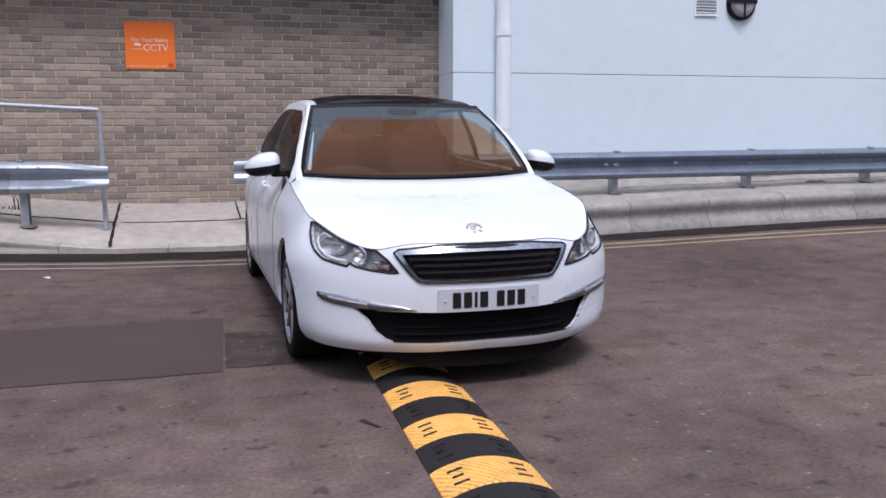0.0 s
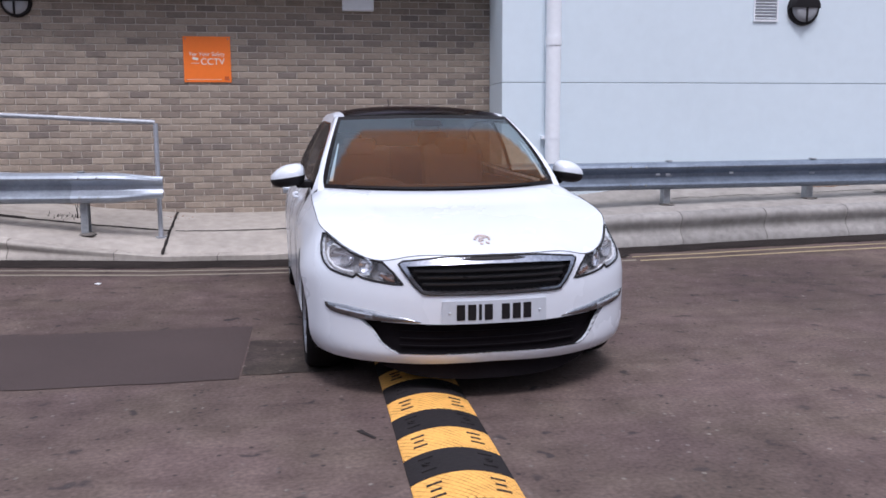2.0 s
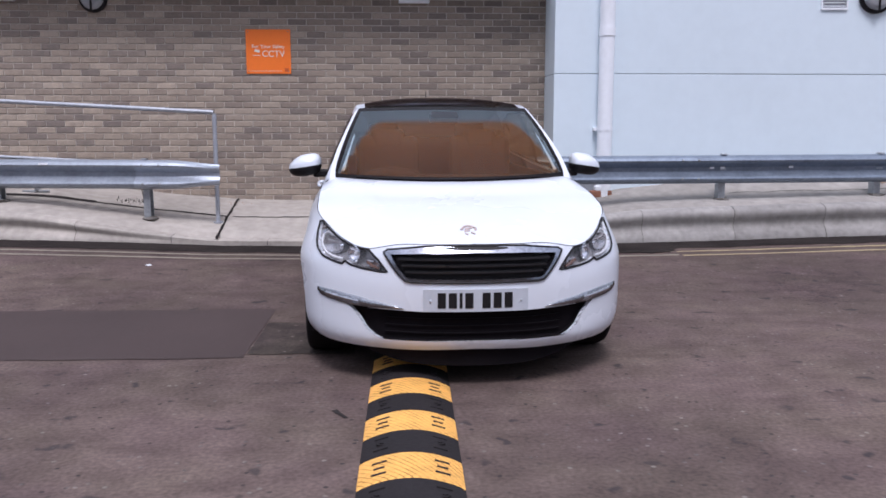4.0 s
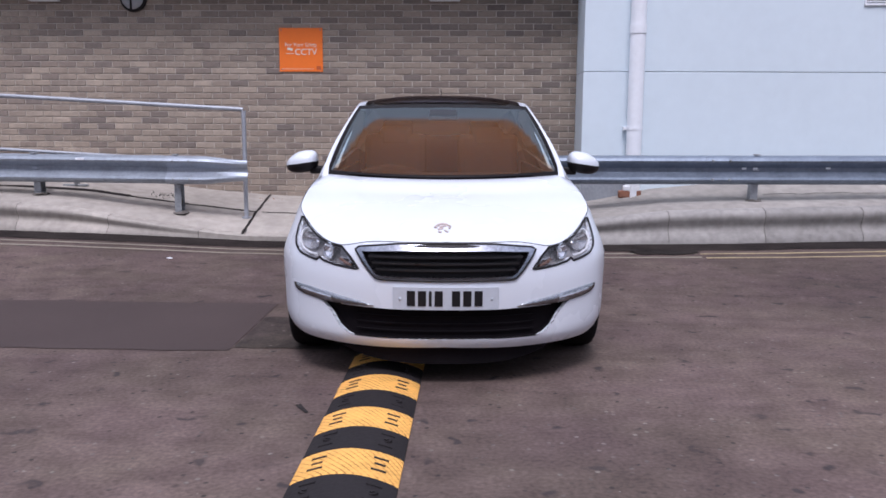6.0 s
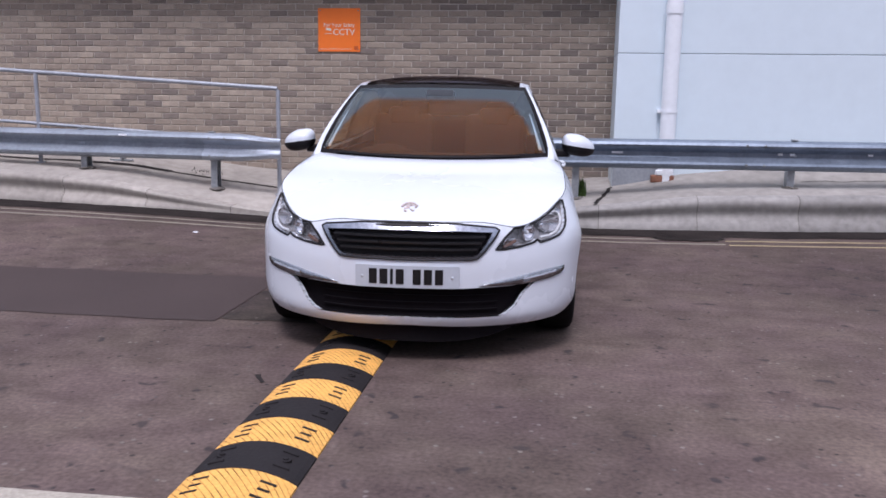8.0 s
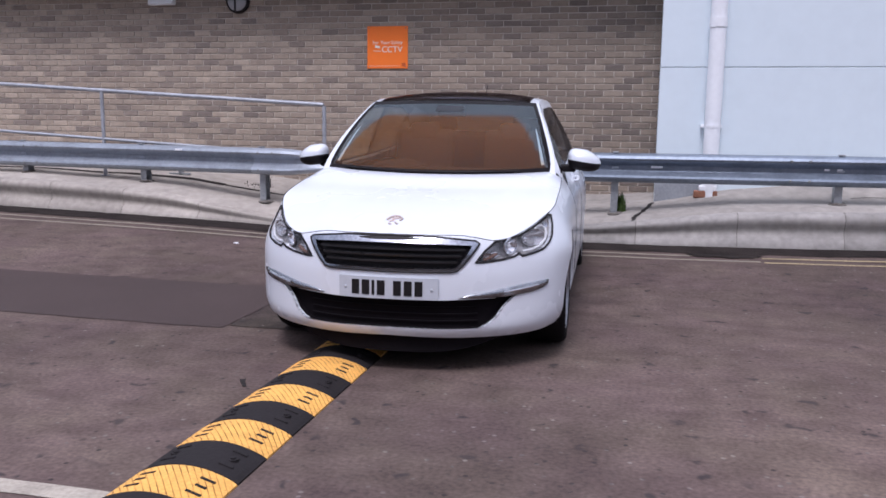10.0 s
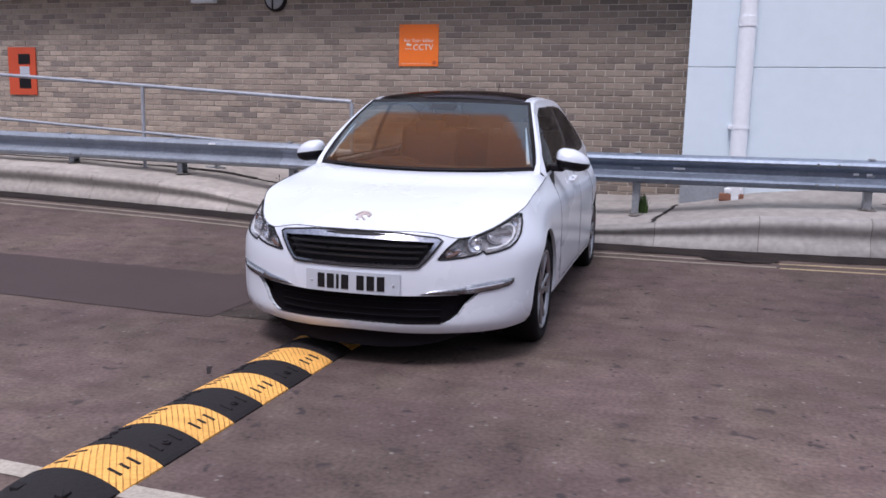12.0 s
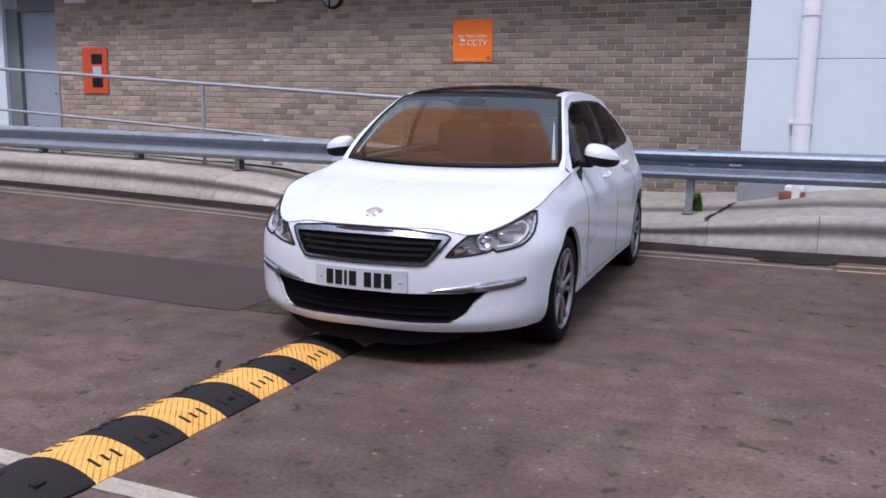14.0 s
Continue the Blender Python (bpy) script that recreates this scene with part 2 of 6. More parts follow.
def tread_material(name, colour, groove, rough):
    """Moulded rubber with crossed grooves that hold dirt."""
    m = material(name, colour, rough, vary=0.2, scale=9, fine=70, bump=0.2, shine=0.25)
    n, l = m.node_tree.nodes, m.node_tree.links
    b = n["Principled BSDF"]
    old = b.inputs["Base Color"].links[0].from_socket
    co = n.new("ShaderNodeTexCoord").outputs["Object"]
    lines = []
    for turn in (-38, 38):
        mp = n.new("ShaderNodeMapping")
        mp.inputs["Rotation"].default_value = (0, 0, radians(turn))
        w = n.new("ShaderNodeTexWave")
        w.bands_direction = "X"
        w.inputs["Scale"].default_value, w.inputs["Distortion"].default_value = 13.5, 0.4
        l.new(co, mp.inputs["Vector"])
        l.new(mp.outputs[0], w.inputs["Vector"])
        r = n.new("ShaderNodeMapRange")
        r.inputs["From Min"].default_value, r.inputs["From Max"].default_value = 0.88, 0.97
        l.new(w.outputs["Fac"], r.inputs["Value"])
        lines.append(r.outputs[0])
    top = n.new("ShaderNodeMath")
    top.operation = "MAXIMUM"
    weak = n.new("ShaderNodeMath")
    weak.operation = "MULTIPLY"
    weak.inputs[1].default_value = 0.28
    l.new(lines[1], weak.inputs[0])
    l.new(lines[0], top.inputs[0])
    l.new(weak.outputs[0], top.inputs[1])
    part_way = n.new("ShaderNodeMath")
    part_way.operation = "MULTIPLY"
    # the dirt has washed out of the grooves in places
    dirt = n.new("ShaderNodeTexNoise")
    dirt.inputs["Scale"].default_value, dirt.inputs["Detail"].default_value = 12.0, 3.0
    l.new(co, dirt.inputs["Vector"])
    kept = n.new("ShaderNodeMapRange")
    for key, v in zip(("From Min", "From Max", "To Min", "To Max"), (0.4, 0.62, 0.18, 0.85)):
        kept.inputs[key].default_value = v
    l.new(dirt.outputs["Fac"], kept.inputs["Value"])
    l.new(kept.outputs[0], part_way.inputs[1])
    l.new(top.outputs[0], part_way.inputs[0])
    mix = n.new("ShaderNodeMix")
    mix.data_type = "RGBA"
    mix.inputs[7].default_value = (*groove, 1)
    l.new(part_way.outputs[0], mix.inputs[0])
    l.new(old, mix.inputs[6])
    l.new(mix.outputs[2], b.inputs["Base Color"])
    bp = n.new("ShaderNodeBump")
    bp.invert = True
    bp.inputs["Strength"].default_value, bp.inputs["Distance"].default_value = 0.8, 0.006
    l.new(top.outputs[0], bp.inputs["Height"])
    l.new(bp.outputs[0], b.inputs["Normal"])
    return m


M_BUMP_Y = tread_material("yellow_rubber", (0.88, 0.46, 0.115), (0.26, 0.1, 0.02), 0.65)
M_BUMP_TREAD = tread_material("black_tread", (0.02, 0.0165, 0.018), (0.014, 0.012, 0.013), 0.8)
M_BUMP_B = material("black_rubber", (0.018, 0.015, 0.016), 0.75, vary=0.3, scale=8, fine=60, bump=0.2, shine=0.25)
M_ORANGE = material("orange_sign", (0.95, 0.2, 0.02), 0.45, vary=0.04, scale=3, fine=20, bump=0.0)
M_SIGN_WHITE = material("sign_print", (0.85, 0.78, 0.7), 0.5, vary=0.03, bump=0.0)
M_RED = material("red_board", (0.62, 0.085, 0.03), 0.5, vary=0.08, scale=4, fine=30, bump=0.0)
M_BLACK = material("black_plastic", (0.011, 0.0095, 0.011), 0.55, vary=0.2, scale=10, fine=60, bump=0.05, shine=0.25)
M_GREY = material("grey_paint", (0.31, 0.355, 0.405), 0.5, vary=0.06, scale=2, fine=20, bump=0.0)
M_PLINTH = material("plinth", (0.3, 0.32, 0.35), 0.8, vary=0.2, scale=3, fine=30, bump=0.1, shine=0.2)
M_DARK = material("dark_frame", (0.17, 0.185, 0.205), 0.5, vary=0.1, bump=0.0)

M_PAINT = material("white_paint", (0.69, 0.725, 0.785), 0.28, vary=0.015, scale=1.5, fine=400, bump=0.0, coat=0.4)
M_CHROME = material("chrome", (0.78, 0.79, 0.82), 0.1, 1.0, vary=0.04, scale=8, fine=60, bump=0.0)
M_SURROUND = material("satin_chrome", (0.4, 0.42, 0.47), 0.18, 1.0, vary=0.3, scale=8, fine=60, bump=0.0)
M_INTAKE = material("deep_black", (0.0085, 0.007, 0.0085), 0.85, vary=0.2, bump=0.0, shine=0.06)
M_GRILLE_BAR = material("grille_bar", (0.016, 0.016, 0.018), 0.3, vary=0.2, bump=0.0)
M_LAMP_DARK = material("lamp_housing", (0.4, 0.385, 0.385), 0.28, 0.4, vary=0.35, scale=14, fine=60, bump=0.0)
M_LAMP_GLASS = material("lamp_bowl", (0.62, 0.63, 0.66), 0.14, 0.9, vary=0.2, scale=18, fine=60, bump=0.0)
M_LAMP_WHITE = material("lamp_white", (0.75, 0.76, 0.78), 0.25, vary=0.06, bump=0.0)
M_FRIT = material("black_glass_edge", (0.008, 0.006, 0.007), 0.25, vary=0.1, bump=0.0, shine=0.08)
M_TYRE = material("tyre", (0.009, 0.008, 0.009), 0.9, vary=0.3, scale=12, fine=70, bump=0.2, shine=0.15)
M_ALLOY = material("alloy", (0.3, 0.3, 0.32), 0.3, 0.8, vary=0.12, scale=12, fine=60, bump=0.0)
M_PLATE = material("plate", (0.5, 0.53, 0.58), 0.4, vary=0.05, scale=6, fine=40, bump=0.0)
M_TRIM_BROWN = material("dash_plastic", (0.06, 0.035, 0.03), 0.6, vary=0.2, bump=0.1)
M_SEAT = material("seat_cloth", (0.045, 0.026, 0.018), 0.8, vary=0.15, scale=8, fine=120, bump=0.2)
M_HEADLINER = material("headliner_cloth", (0.6, 0.6, 0.58), 0.9, vary=0.06, bump=0.1)


def glass_material(name, tint, gloss=0.1, rough=0.03, sheen=(1, 1, 1)):
    """Thin tinted glass: tinted light goes through, and a clear sheen lies on it."""
    m = bpy.data.materials.new(name)
    m.use_nodes = True
    n, l = m.node_tree.nodes, m.node_tree.links
    n.remove(n["Principled BSDF"])
    t, g, mix = n.new("ShaderNodeBsdfTransparent"), n.new("ShaderNodeBsdfGlossy"), n.new("ShaderNodeMixShader")
    t.inputs["Color"].default_value = (*tint, 1)
    g.inputs["Roughness"].default_value = rough
    g.inputs["Color"].default_value = (*sheen, 1)
    fr = n.new("ShaderNodeLayerWeight")
    fr.inputs["Blend"].default_value = 0.5
    steep = n.new("ShaderNodeMath")
    steep.operation = "POWER"
    steep.inputs[1].default_value = 5.0
    l.new(fr.outputs["Facing"], steep.inputs[0])
    add = n.new("ShaderNodeMath")
    add.operation = "MULTIPLY_ADD"
    add.inputs[1].default_value, add.inputs[2].default_value = 0.9 - gloss, 0.045 + gloss
    l.new(steep.outputs[0], add.inputs[0])
    l.new(add.outputs[0], mix.inputs[0])
    l.new(t.outputs[0], mix.inputs[1])
    l.new(g.outputs[0], mix.inputs[2])
    l.new(mix.outputs[0], n["Material Output"].inputs[0])
    return m


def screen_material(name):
    """Windscreen glass with painted brown haze and a painted blue grey sky reflection along its top and sides (two mesh
    attributes).
    """
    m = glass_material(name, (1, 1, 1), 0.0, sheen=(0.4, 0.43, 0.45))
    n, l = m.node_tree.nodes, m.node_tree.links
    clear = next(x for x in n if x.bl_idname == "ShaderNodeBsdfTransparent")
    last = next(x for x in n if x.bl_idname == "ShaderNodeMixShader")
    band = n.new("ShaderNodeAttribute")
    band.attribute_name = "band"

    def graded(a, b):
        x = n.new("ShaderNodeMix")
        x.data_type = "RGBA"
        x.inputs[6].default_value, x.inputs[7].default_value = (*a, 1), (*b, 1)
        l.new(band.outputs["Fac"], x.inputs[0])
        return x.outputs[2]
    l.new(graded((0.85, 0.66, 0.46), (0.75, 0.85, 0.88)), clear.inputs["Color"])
    # diffuse colour stands in for reflected brown and sky on the glass
    painted_haze = n.new("ShaderNodeBsdfDiffuse")
    l.new(graded((0.16, 0.06, 0.015), (0.19, 0.235, 0.27)), painted_haze.inputs["Color"])
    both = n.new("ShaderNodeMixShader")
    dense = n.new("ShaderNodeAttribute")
    dense.attribute_name = "painted_haze"
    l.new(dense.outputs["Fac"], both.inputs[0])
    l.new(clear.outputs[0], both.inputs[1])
    l.new(painted_haze.outputs[0], both.inputs[2])
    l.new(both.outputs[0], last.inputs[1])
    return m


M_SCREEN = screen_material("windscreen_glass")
M_SIDE_GLASS = glass_material("side_glass", (0.85, 0.88, 0.87), 0.0, sheen=(0.45, 0.45, 0.48))
M_DARK_GLASS = glass_material("dark_glass", (0.55, 0.55, 0.55), 0.0, sheen=(0.26, 0.26, 0.28))
M_LENS = glass_material("lamp_lens", (0.95, 0.95, 0.96), 0.02, sheen=(0.85, 0.85, 0.87))
M_AMBER = material("amber_plastic", (0.16, 0.085, 0.06), 0.3, vary=0.2, bump=0.0)
M_BOWL = material("smoked_bowl", (0.5, 0.49, 0.5), 0.2, 0.75, vary=0.25, scale=16, fine=60, bump=0.0)
M_ROOF = glass_material("roof_glass", (0.55, 0.52, 0.5), 0.0, sheen=(0.3, 0.26, 0.3))

M_MOSS = material("moss", (0.06, 0.11, 0.025), 0.9, vary=0.5, scale=30, fine=90, bump=0.5)
M_BLOCK = material("red_brick_scrap", (0.27, 0.12, 0.075), 0.85, vary=0.3, scale=12, fine=60, bump=0.3)
M_SCAR = material("tar", (0.03, 0.026, 0.025), 0.85, shine=0.1, vary=0.3, scale=20, fine=90, bump=0.3)

M_GALV_NEW = material("new_galvanised_steel", (0.4, 0.44, 0.5), 0.42, 0.55, vary=0.16, scale=9, fine=40, bump=0.05)
M_LAMP_OPAL = material("opal_glass", (0.36, 0.37, 0.39), 0.35, vary=0.08, bump=0.0)
M_SIGN_ORANGE = material("sign_mark", (0.55, 0.1, 0.02), 0.5, vary=0.1, bump=0.0)

M_UNSEEN = material("unseen_wall", (0.2, 0.15, 0.12), 0.9, vary=0.25, scale=0.8, fine=12, bump=0.1)

M_BADGE = material("satin_badge", (0.6, 0.49, 0.45), 0.4, 0.6, vary=0.35, scale=60, fine=150, bump=0.0)

M_COVER = material("sensor_cover", (0.012, 0.014, 0.02), 0.5, vary=0.15, scale=20, fine=90, bump=0.0)

M_STRIP = material("dark_chrome", (0.3, 0.31, 0.33), 0.2, 0.9, vary=0.5, scale=14, fine=60, bump=0.0)


# ---- mesh helpers ----
def mesh(name, bm, mat, smooth=False):
    d = bpy.data.meshes.new(name)
    bm.to_mesh(d)
    bm.free()
    d.materials.append(mat)
    if smooth:
        d.shade_smooth()
        if smooth != 2:
            d.set_sharp_from_angle(angle=radians(38))
    return d


def part(name, bm, mat, parent=None, label="", smooth=False):
    ob = new(name, mesh(name, bm, mat, smooth))
    if parent:
        ob.parent = parent
    if label:
        ob["label"] = label
    return ob


def thing(name, label, category, m=None, group=""):
    ob = new(name)
    ob.matrix_world = m or Matrix()
    return tagged(ob, label, category, group)


def faces(pts, polys):
    bm = bmesh.new()
    v = [bm.verts.new(p) for p in pts]
    for p in polys:
        bm.faces.new([v[i] for i in p])
    bmesh.ops.recalc_face_normals(bm, faces=bm.faces)
    return bm


def add_box(bm, x0, x1, y0, y1, z0, z1, bevel=0.0, m=None):
    r = bmesh.ops.create_cube(bm, size=1.0)
    for v in r["verts"]:
        v.co = ((x0 + x1) / 2 + v.co.x * (x1 - x0), (y0 + y1) / 2 + v.co.y * (y1 - y0), (z0 + z1) / 2 + v.co.z * (z1 - z0))
    vs = r["verts"]
    if bevel:
        es = {e for v in vs for e in v.link_edges}
        r = bmesh.ops.bevel(bm, geom=list(es), offset=bevel, segments=2, affect="EDGES", profile=0.5)
        vs = {v for v in r["verts"]} | {v for v in vs if v.is_valid}
    if m:
        for v in vs:
            v.co = m @ v.co
    return bm


def box(x0, x1, y0, y1, z0, z1, bevel=0.0, m=None):
    return add_box(bmesh.new(), x0, x1, y0, y1, z0, z1, bevel, m)


def add_tube(bm, a, b, r, seg=14, r2=None):
    a, b = Vector(a), Vector(b)
    q = (b - a).to_track_quat("Z", "Y").to_matrix().to_4x4()
    bmesh.ops.create_cone(bm, cap_ends=True, segments=seg, radius1=r, radius2=r if r2 is None else r2, depth=(b - a).length, matrix=Matrix.Translation((a + b) / 2) @ q)
    return bm


def tube(a, b, r, seg=14, r2=None):
    return add_tube(bmesh.new(), a, b, r, seg, r2)


def grid(us, vs, f):
    """A sheet of quads over two lists of numbers."""
    bm = bmesh.new()
    rows = [[bm.verts.new(f(u, v)) for u in us] for v in vs]
    for r0, r1 in zip(rows, rows[1:]):
        for i in range(len(us) - 1):
            bm.faces.new((r0[i], r0[i + 1], r1[i + 1], r1[i]))
    return bm


def sweep(profile, xs, f, caps=True):
    """A closed profile of (y, z) pairs carried along x; f(x, y, z) gives the place."""
    bm = bmesh.new()
    rings = [[bm.verts.new(f(x, y, z)) for y, z in profile] for x in xs]
    n = len(profile)
    for a, b in zip(rings, rings[1:]):
        for i in range(n):
            bm.faces.new((a[i], a[(i + 1) % n], b[(i + 1) % n], b[i]))
    if caps:
        bm.faces.new(rings[0][::-1])
        bm.faces.new(rings[-1])
    bmesh.ops.recalc_face_normals(bm, faces=bm.faces)
    return bm


def smooth_step(a, b, x):
    t = min(1, max(0, (x - a) / (b - a)))
    return t * t * (3 - 2 * t)


def lerp_table(table, x):
    if x <= table[0][0]:
        return table[0][1]
    for (a, p), (b, q) in zip(table, table[1:]):
        if x <= b:
            t = (x - a) / (b - a)
            return p + (q - p) * t
    return table[-1][1]


# ---- road and pavement ----
WALL_Y, PANEL_Y, PANEL_X, KERB_Y = 10.28, 9.577, 2.621, 8.57


GUTTER = [(-14, 0.25), (-8, 0.2), (-5.5, 0.17), (-3.9, 0.135), (-2.9, 0.113), (-2, 0.085), (-1, 0.047), (0, 0.035), (1.5, 0.032), (2.8, 0.042), (3.6, 0.057), (4.4, 0.075), (5.3, 0.102), (7, 0.138), (12, 0.2)]


def gutter(x):
    """Height of the gutter: it rises to both sides of the dropped crossing."""
    return lerp_table(GUTTER, x)


def road_z(x, y):
    return gutter(x) * smooth_step(5.6, 8.4, y)


KERB_TOP = [(-14, 0.34), (-5, 0.335), (-3.9, 0.315), (-3.0, 0.265), (-2.4, 0.18), (-1.9, 0.115), (-1.2, 0.052), (0, 0.055), (1.0, 0.1), (2.07, 0.185), (2.8, 0.27), (3.4, 0.335), (4.0, 0.35), (16, 0.35)]
LEVEL = [(-14, 1), (-4.5, 1), (-2.5, 0.4), (-1.2, 0), (0.4, 0), (2.0, 0.75), (3.0, 1), (16, 1)]


def pave_top(x):
    """Height of the kerb's top above the gutter: dropped between the two rails."""
    return lerp_table(KERB_TOP, x)


def pave_z(x, y):
    low = lerp_table([(8.6, 0), (9.1, 0.1), (9.4, 0.17), (10.3, 0.3)], y)
    high = lerp_table([(8.6, 0), (8.8, 0.03), (9.2, 0.065), (9.6, 0.09), (10.4, 0.15)], y)
    # the slab along the clad wall lies steeper
    bank = lerp_table([(2.65, 0), (3.3, 0.07), (4.0, 0.105), (16, 0.1)], x) * smooth_step(9.16, 9.56, y)
    return gutter(x) + pave_top(x) + bank + low + (high - low) * lerp_table(LEVEL, x) + 0.012 * noise.noise((x * 0.9, y * 1.3, 4.0))


xs = [-400, -150, -60, -25] + [-14 + 0.35 * i for i in range(83)] + [22, 40, 90, 200, 400]
ys = [-400, -150, -60, -25, -12, -6, -3, 0, 2, 4] + [5.4 + 0.2 * i for i in range(17)] + [12, 25, 60, 150, 400]
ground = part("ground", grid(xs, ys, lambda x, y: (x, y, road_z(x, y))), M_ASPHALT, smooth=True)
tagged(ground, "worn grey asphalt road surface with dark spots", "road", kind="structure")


def sheet(name, x0, x1, y0, y1, mat, label, cat, lift=0.004, step=0.4, ragged=0.0):
    n, k = max(1, int((x1 - x0) / step)), max(1, int((y1 - y0) / step))
    us, vs = [x0 + (x1 - x0) * i / n for i in range(n + 1)], [y0 + (y1 - y0) * i / k for i in range(k + 1)]

    def at(x, y):
        e = ragged * noise.noise((x * 3.1, y * 2.3, 0.5)) + ragged * 0.6 * noise.noise((x * 11, y * 9, 2.5))
        edge = 1 if y in (y0, y1) else 0
        return (x, y + e * edge, road_z(x, y) + lift)
    return tagged(part(name, grid(us, vs, at), mat), label, cat, kind="structure")


sheet("road_patch", -9, -0.01, 4.45, 5.72, M_PATCH, "smooth dark asphalt trench repair in the road", "road patch", step=0.15, ragged=0.02)
sheet("road_patch", 0.0, 0.62, 4.52, 5.3, M_ROUGH_PATCH, "small rough dark repair in the road", "road patch", step=0.1, ragged=0.02)
sheet("gutter_strip", -12, 12, 8.13, 8.58, M_GUTTER, "dark dirty gutter along the kerb", "gutter", step=0.1, ragged=0.04)
rim_ = [(3.28 + (0.34 + 0.16 * noise.noise((k * 1.7, 0, 7))) * math.cos(2 * math.pi * k / 22), 8.03 + (0.13 + 0.1 * noise.noise((k * 1.9, 3, 1))) * math.sin(2 * math.pi * k / 22)) for k in range(22)]
tagged(part("gutter_break", faces([(x, y, road_z(x, y) + 0.009) for x, y in rim_] + [(3.28, 7.99, road_z(3.28, 7.99) + 0.009)], [(k, (k + 1) % 22, 22) for k in range(22)]), M_GUTTER), "dark broken asphalt beside the gutter", "road damage", kind="structure")
for yy in (7.735, 7.945):
    sheet("yellow_line", -12, 3.57, yy, yy + 0.06, M_YELLOW, "worn faded yellow line painted along the kerb", "road marking", step=0.1, ragged=0.008)
    sheet("yellow_line", 3.6, 12, yy - 0.03, yy + 0.022, M_YELLOW_NEW, "brighter yellow line painted along the kerb", "road marking", step=0.1, ragged=0.008)
sheet("white_line", -3, 0.78, 2.15, 2.245, M_WHITE_LINE, "worn white line painted on the asphalt", "road marking", step=0.1, ragged=0.006)
sheet("white_line", 1.1, 3.4, 2.15, 2.245, M_WHITE_LINE, "worn white line painted on the asphalt", "road marking", step=0.1, ragged=0.006)

for x0, x1, mat, label in ((-14, 0.6, M_CONCRETE, "pale cream stained concrete pavement behind the kerb"), (0.6, 14, M_CONCRETE_GREY, "greyer stained concrete pavement behind the kerb")):
    n_ = int((x1 - x0) / 0.2 + 0.5)
    slab = part("pavement", grid([x0 + (x1 - x0) * i / n_ for i in range(n_ + 1)], [8.7, 8.76, 8.82, 9.0, 9.1, 9.18, 9.27, 9.36, 9.45, 9.54, 9.62, 10.0, 10.5], lambda x, y: (x, y, pave_z(x, y) if y > 8.79 else gutter(x) + pave_top(x) - (0.03 if y < 8.73 else 0.004))), mat, smooth=2)
    tagged(slab, label, "pavement", kind="structure")
KERB = [(0.0, -0.1), (0.0, 0.0), (0.01, 0.14), (0.036, 0.25), (0.066, 0.34), (0.08, 0.41), (0.082, 0.48), (0.074, 0.56), (0.06, 0.65), (0.05, 0.74), (0.05, 0.82), (0.064, 0.89), (0.1, 0.955), (0.16, 0.99), (0.3, 1.0), (0.3, -0.1)]
kerb = tagged(new("kerb"), "pale grey concrete kerb with a rolled top, dropped at the crossing", "kerb", kind="structure")


def kerb_at(x, y, z):
    f = min(1, max(0, (pave_top(x) - 0.08) / 0.15))
    if y < 0.11:
        y = y * f + (1 - f) * (0.0 if z < 0.9 else 0.03)
    return (x, KERB_Y + y, gutter(x) + z * (pave_top(x) + 0.004))


for i in range(-16, 8):
    a, b = 3.44 + 0.995 * i + 0.0035, 3.44 + 0.995 * (i + 1) - 0.0035
    part("kerb_stone", sweep(KERB, [a + (b - a) * k / 5 for k in range(6)], kerb_at), M_KERB if a > 0.4 else M_KERB_PALE, kerb, smooth=True)
    part("joint", sweep([(y + 0.006, z * 0.985) for y, z in KERB], [b - 0.003, b + 0.0035, b + 0.01], kerb_at), M_JOINT, kerb, "dark dirt in the joint", smooth=True)

# ---- buildings ----
SOFFIT = 2.98
wall = part("wall_brick", box(-7.96, PANEL_X + 0.3, WALL_Y + 0.009, WALL_Y + 0.3, -0.2, SOFFIT), M_MORTAR)
tagged(wall, "grey brown brick wall in stretcher bond with pale mortar", "wall", kind="structure")
panel = tagged(new("wall_panel"), "pale blue grey metal clad wall with level joints", "wall", kind="structure")
# the top panel is out of view; its height blocks sky over the road
for z0, z1 in ((-0.2, 1.874), (1.882, SOFFIT + 1.2), (SOFFIT + 1.208, 14)):
    part("panel", box(PANEL_X, 16, PANEL_Y, WALL_Y - 0.01, z0, z1, 0.004), M_PANEL, panel)
part("plinth", box(PANEL_X + 0.002, 3.22, PANEL_Y - 0.012, PANEL_Y - 0.003, 0.2, 0.66), M_PLINTH, panel, "grey stained plinth")
part("backing", box(PANEL_X + 0.01, 15.9, PANEL_Y + 0.012, WALL_Y - 0.02, -0.2, 13.9), M_GREY, panel)
# out of view; overhang shades the top bricks, height blocks sky over the road
tagged(part("wall_upper", box(-14, PANEL_X - 0.003, WALL_Y - 0.42, WALL_Y + 0.3, SOFFIT, 14), M_PANEL), "unseen pale clad upper storey added over the brick wall", "wall", kind="structure")
side = part("wall_side", box(-14, -9.13, WALL_Y - 0.02, WALL_Y + 0.3, -0.2, SOFFIT), M_PANEL)
tagged(side, "pale clad wall beside the door", "wall", kind="structure")
# unseen walls added round the yard to block low sky and shape fill light
tagged(part("wall_end", box(-14.3, -14.003, -14.0, WALL_Y + 0.3, -0.2, 3.2), M_PANEL), "unseen pale wall added to close the yard", "wall", kind="structure")
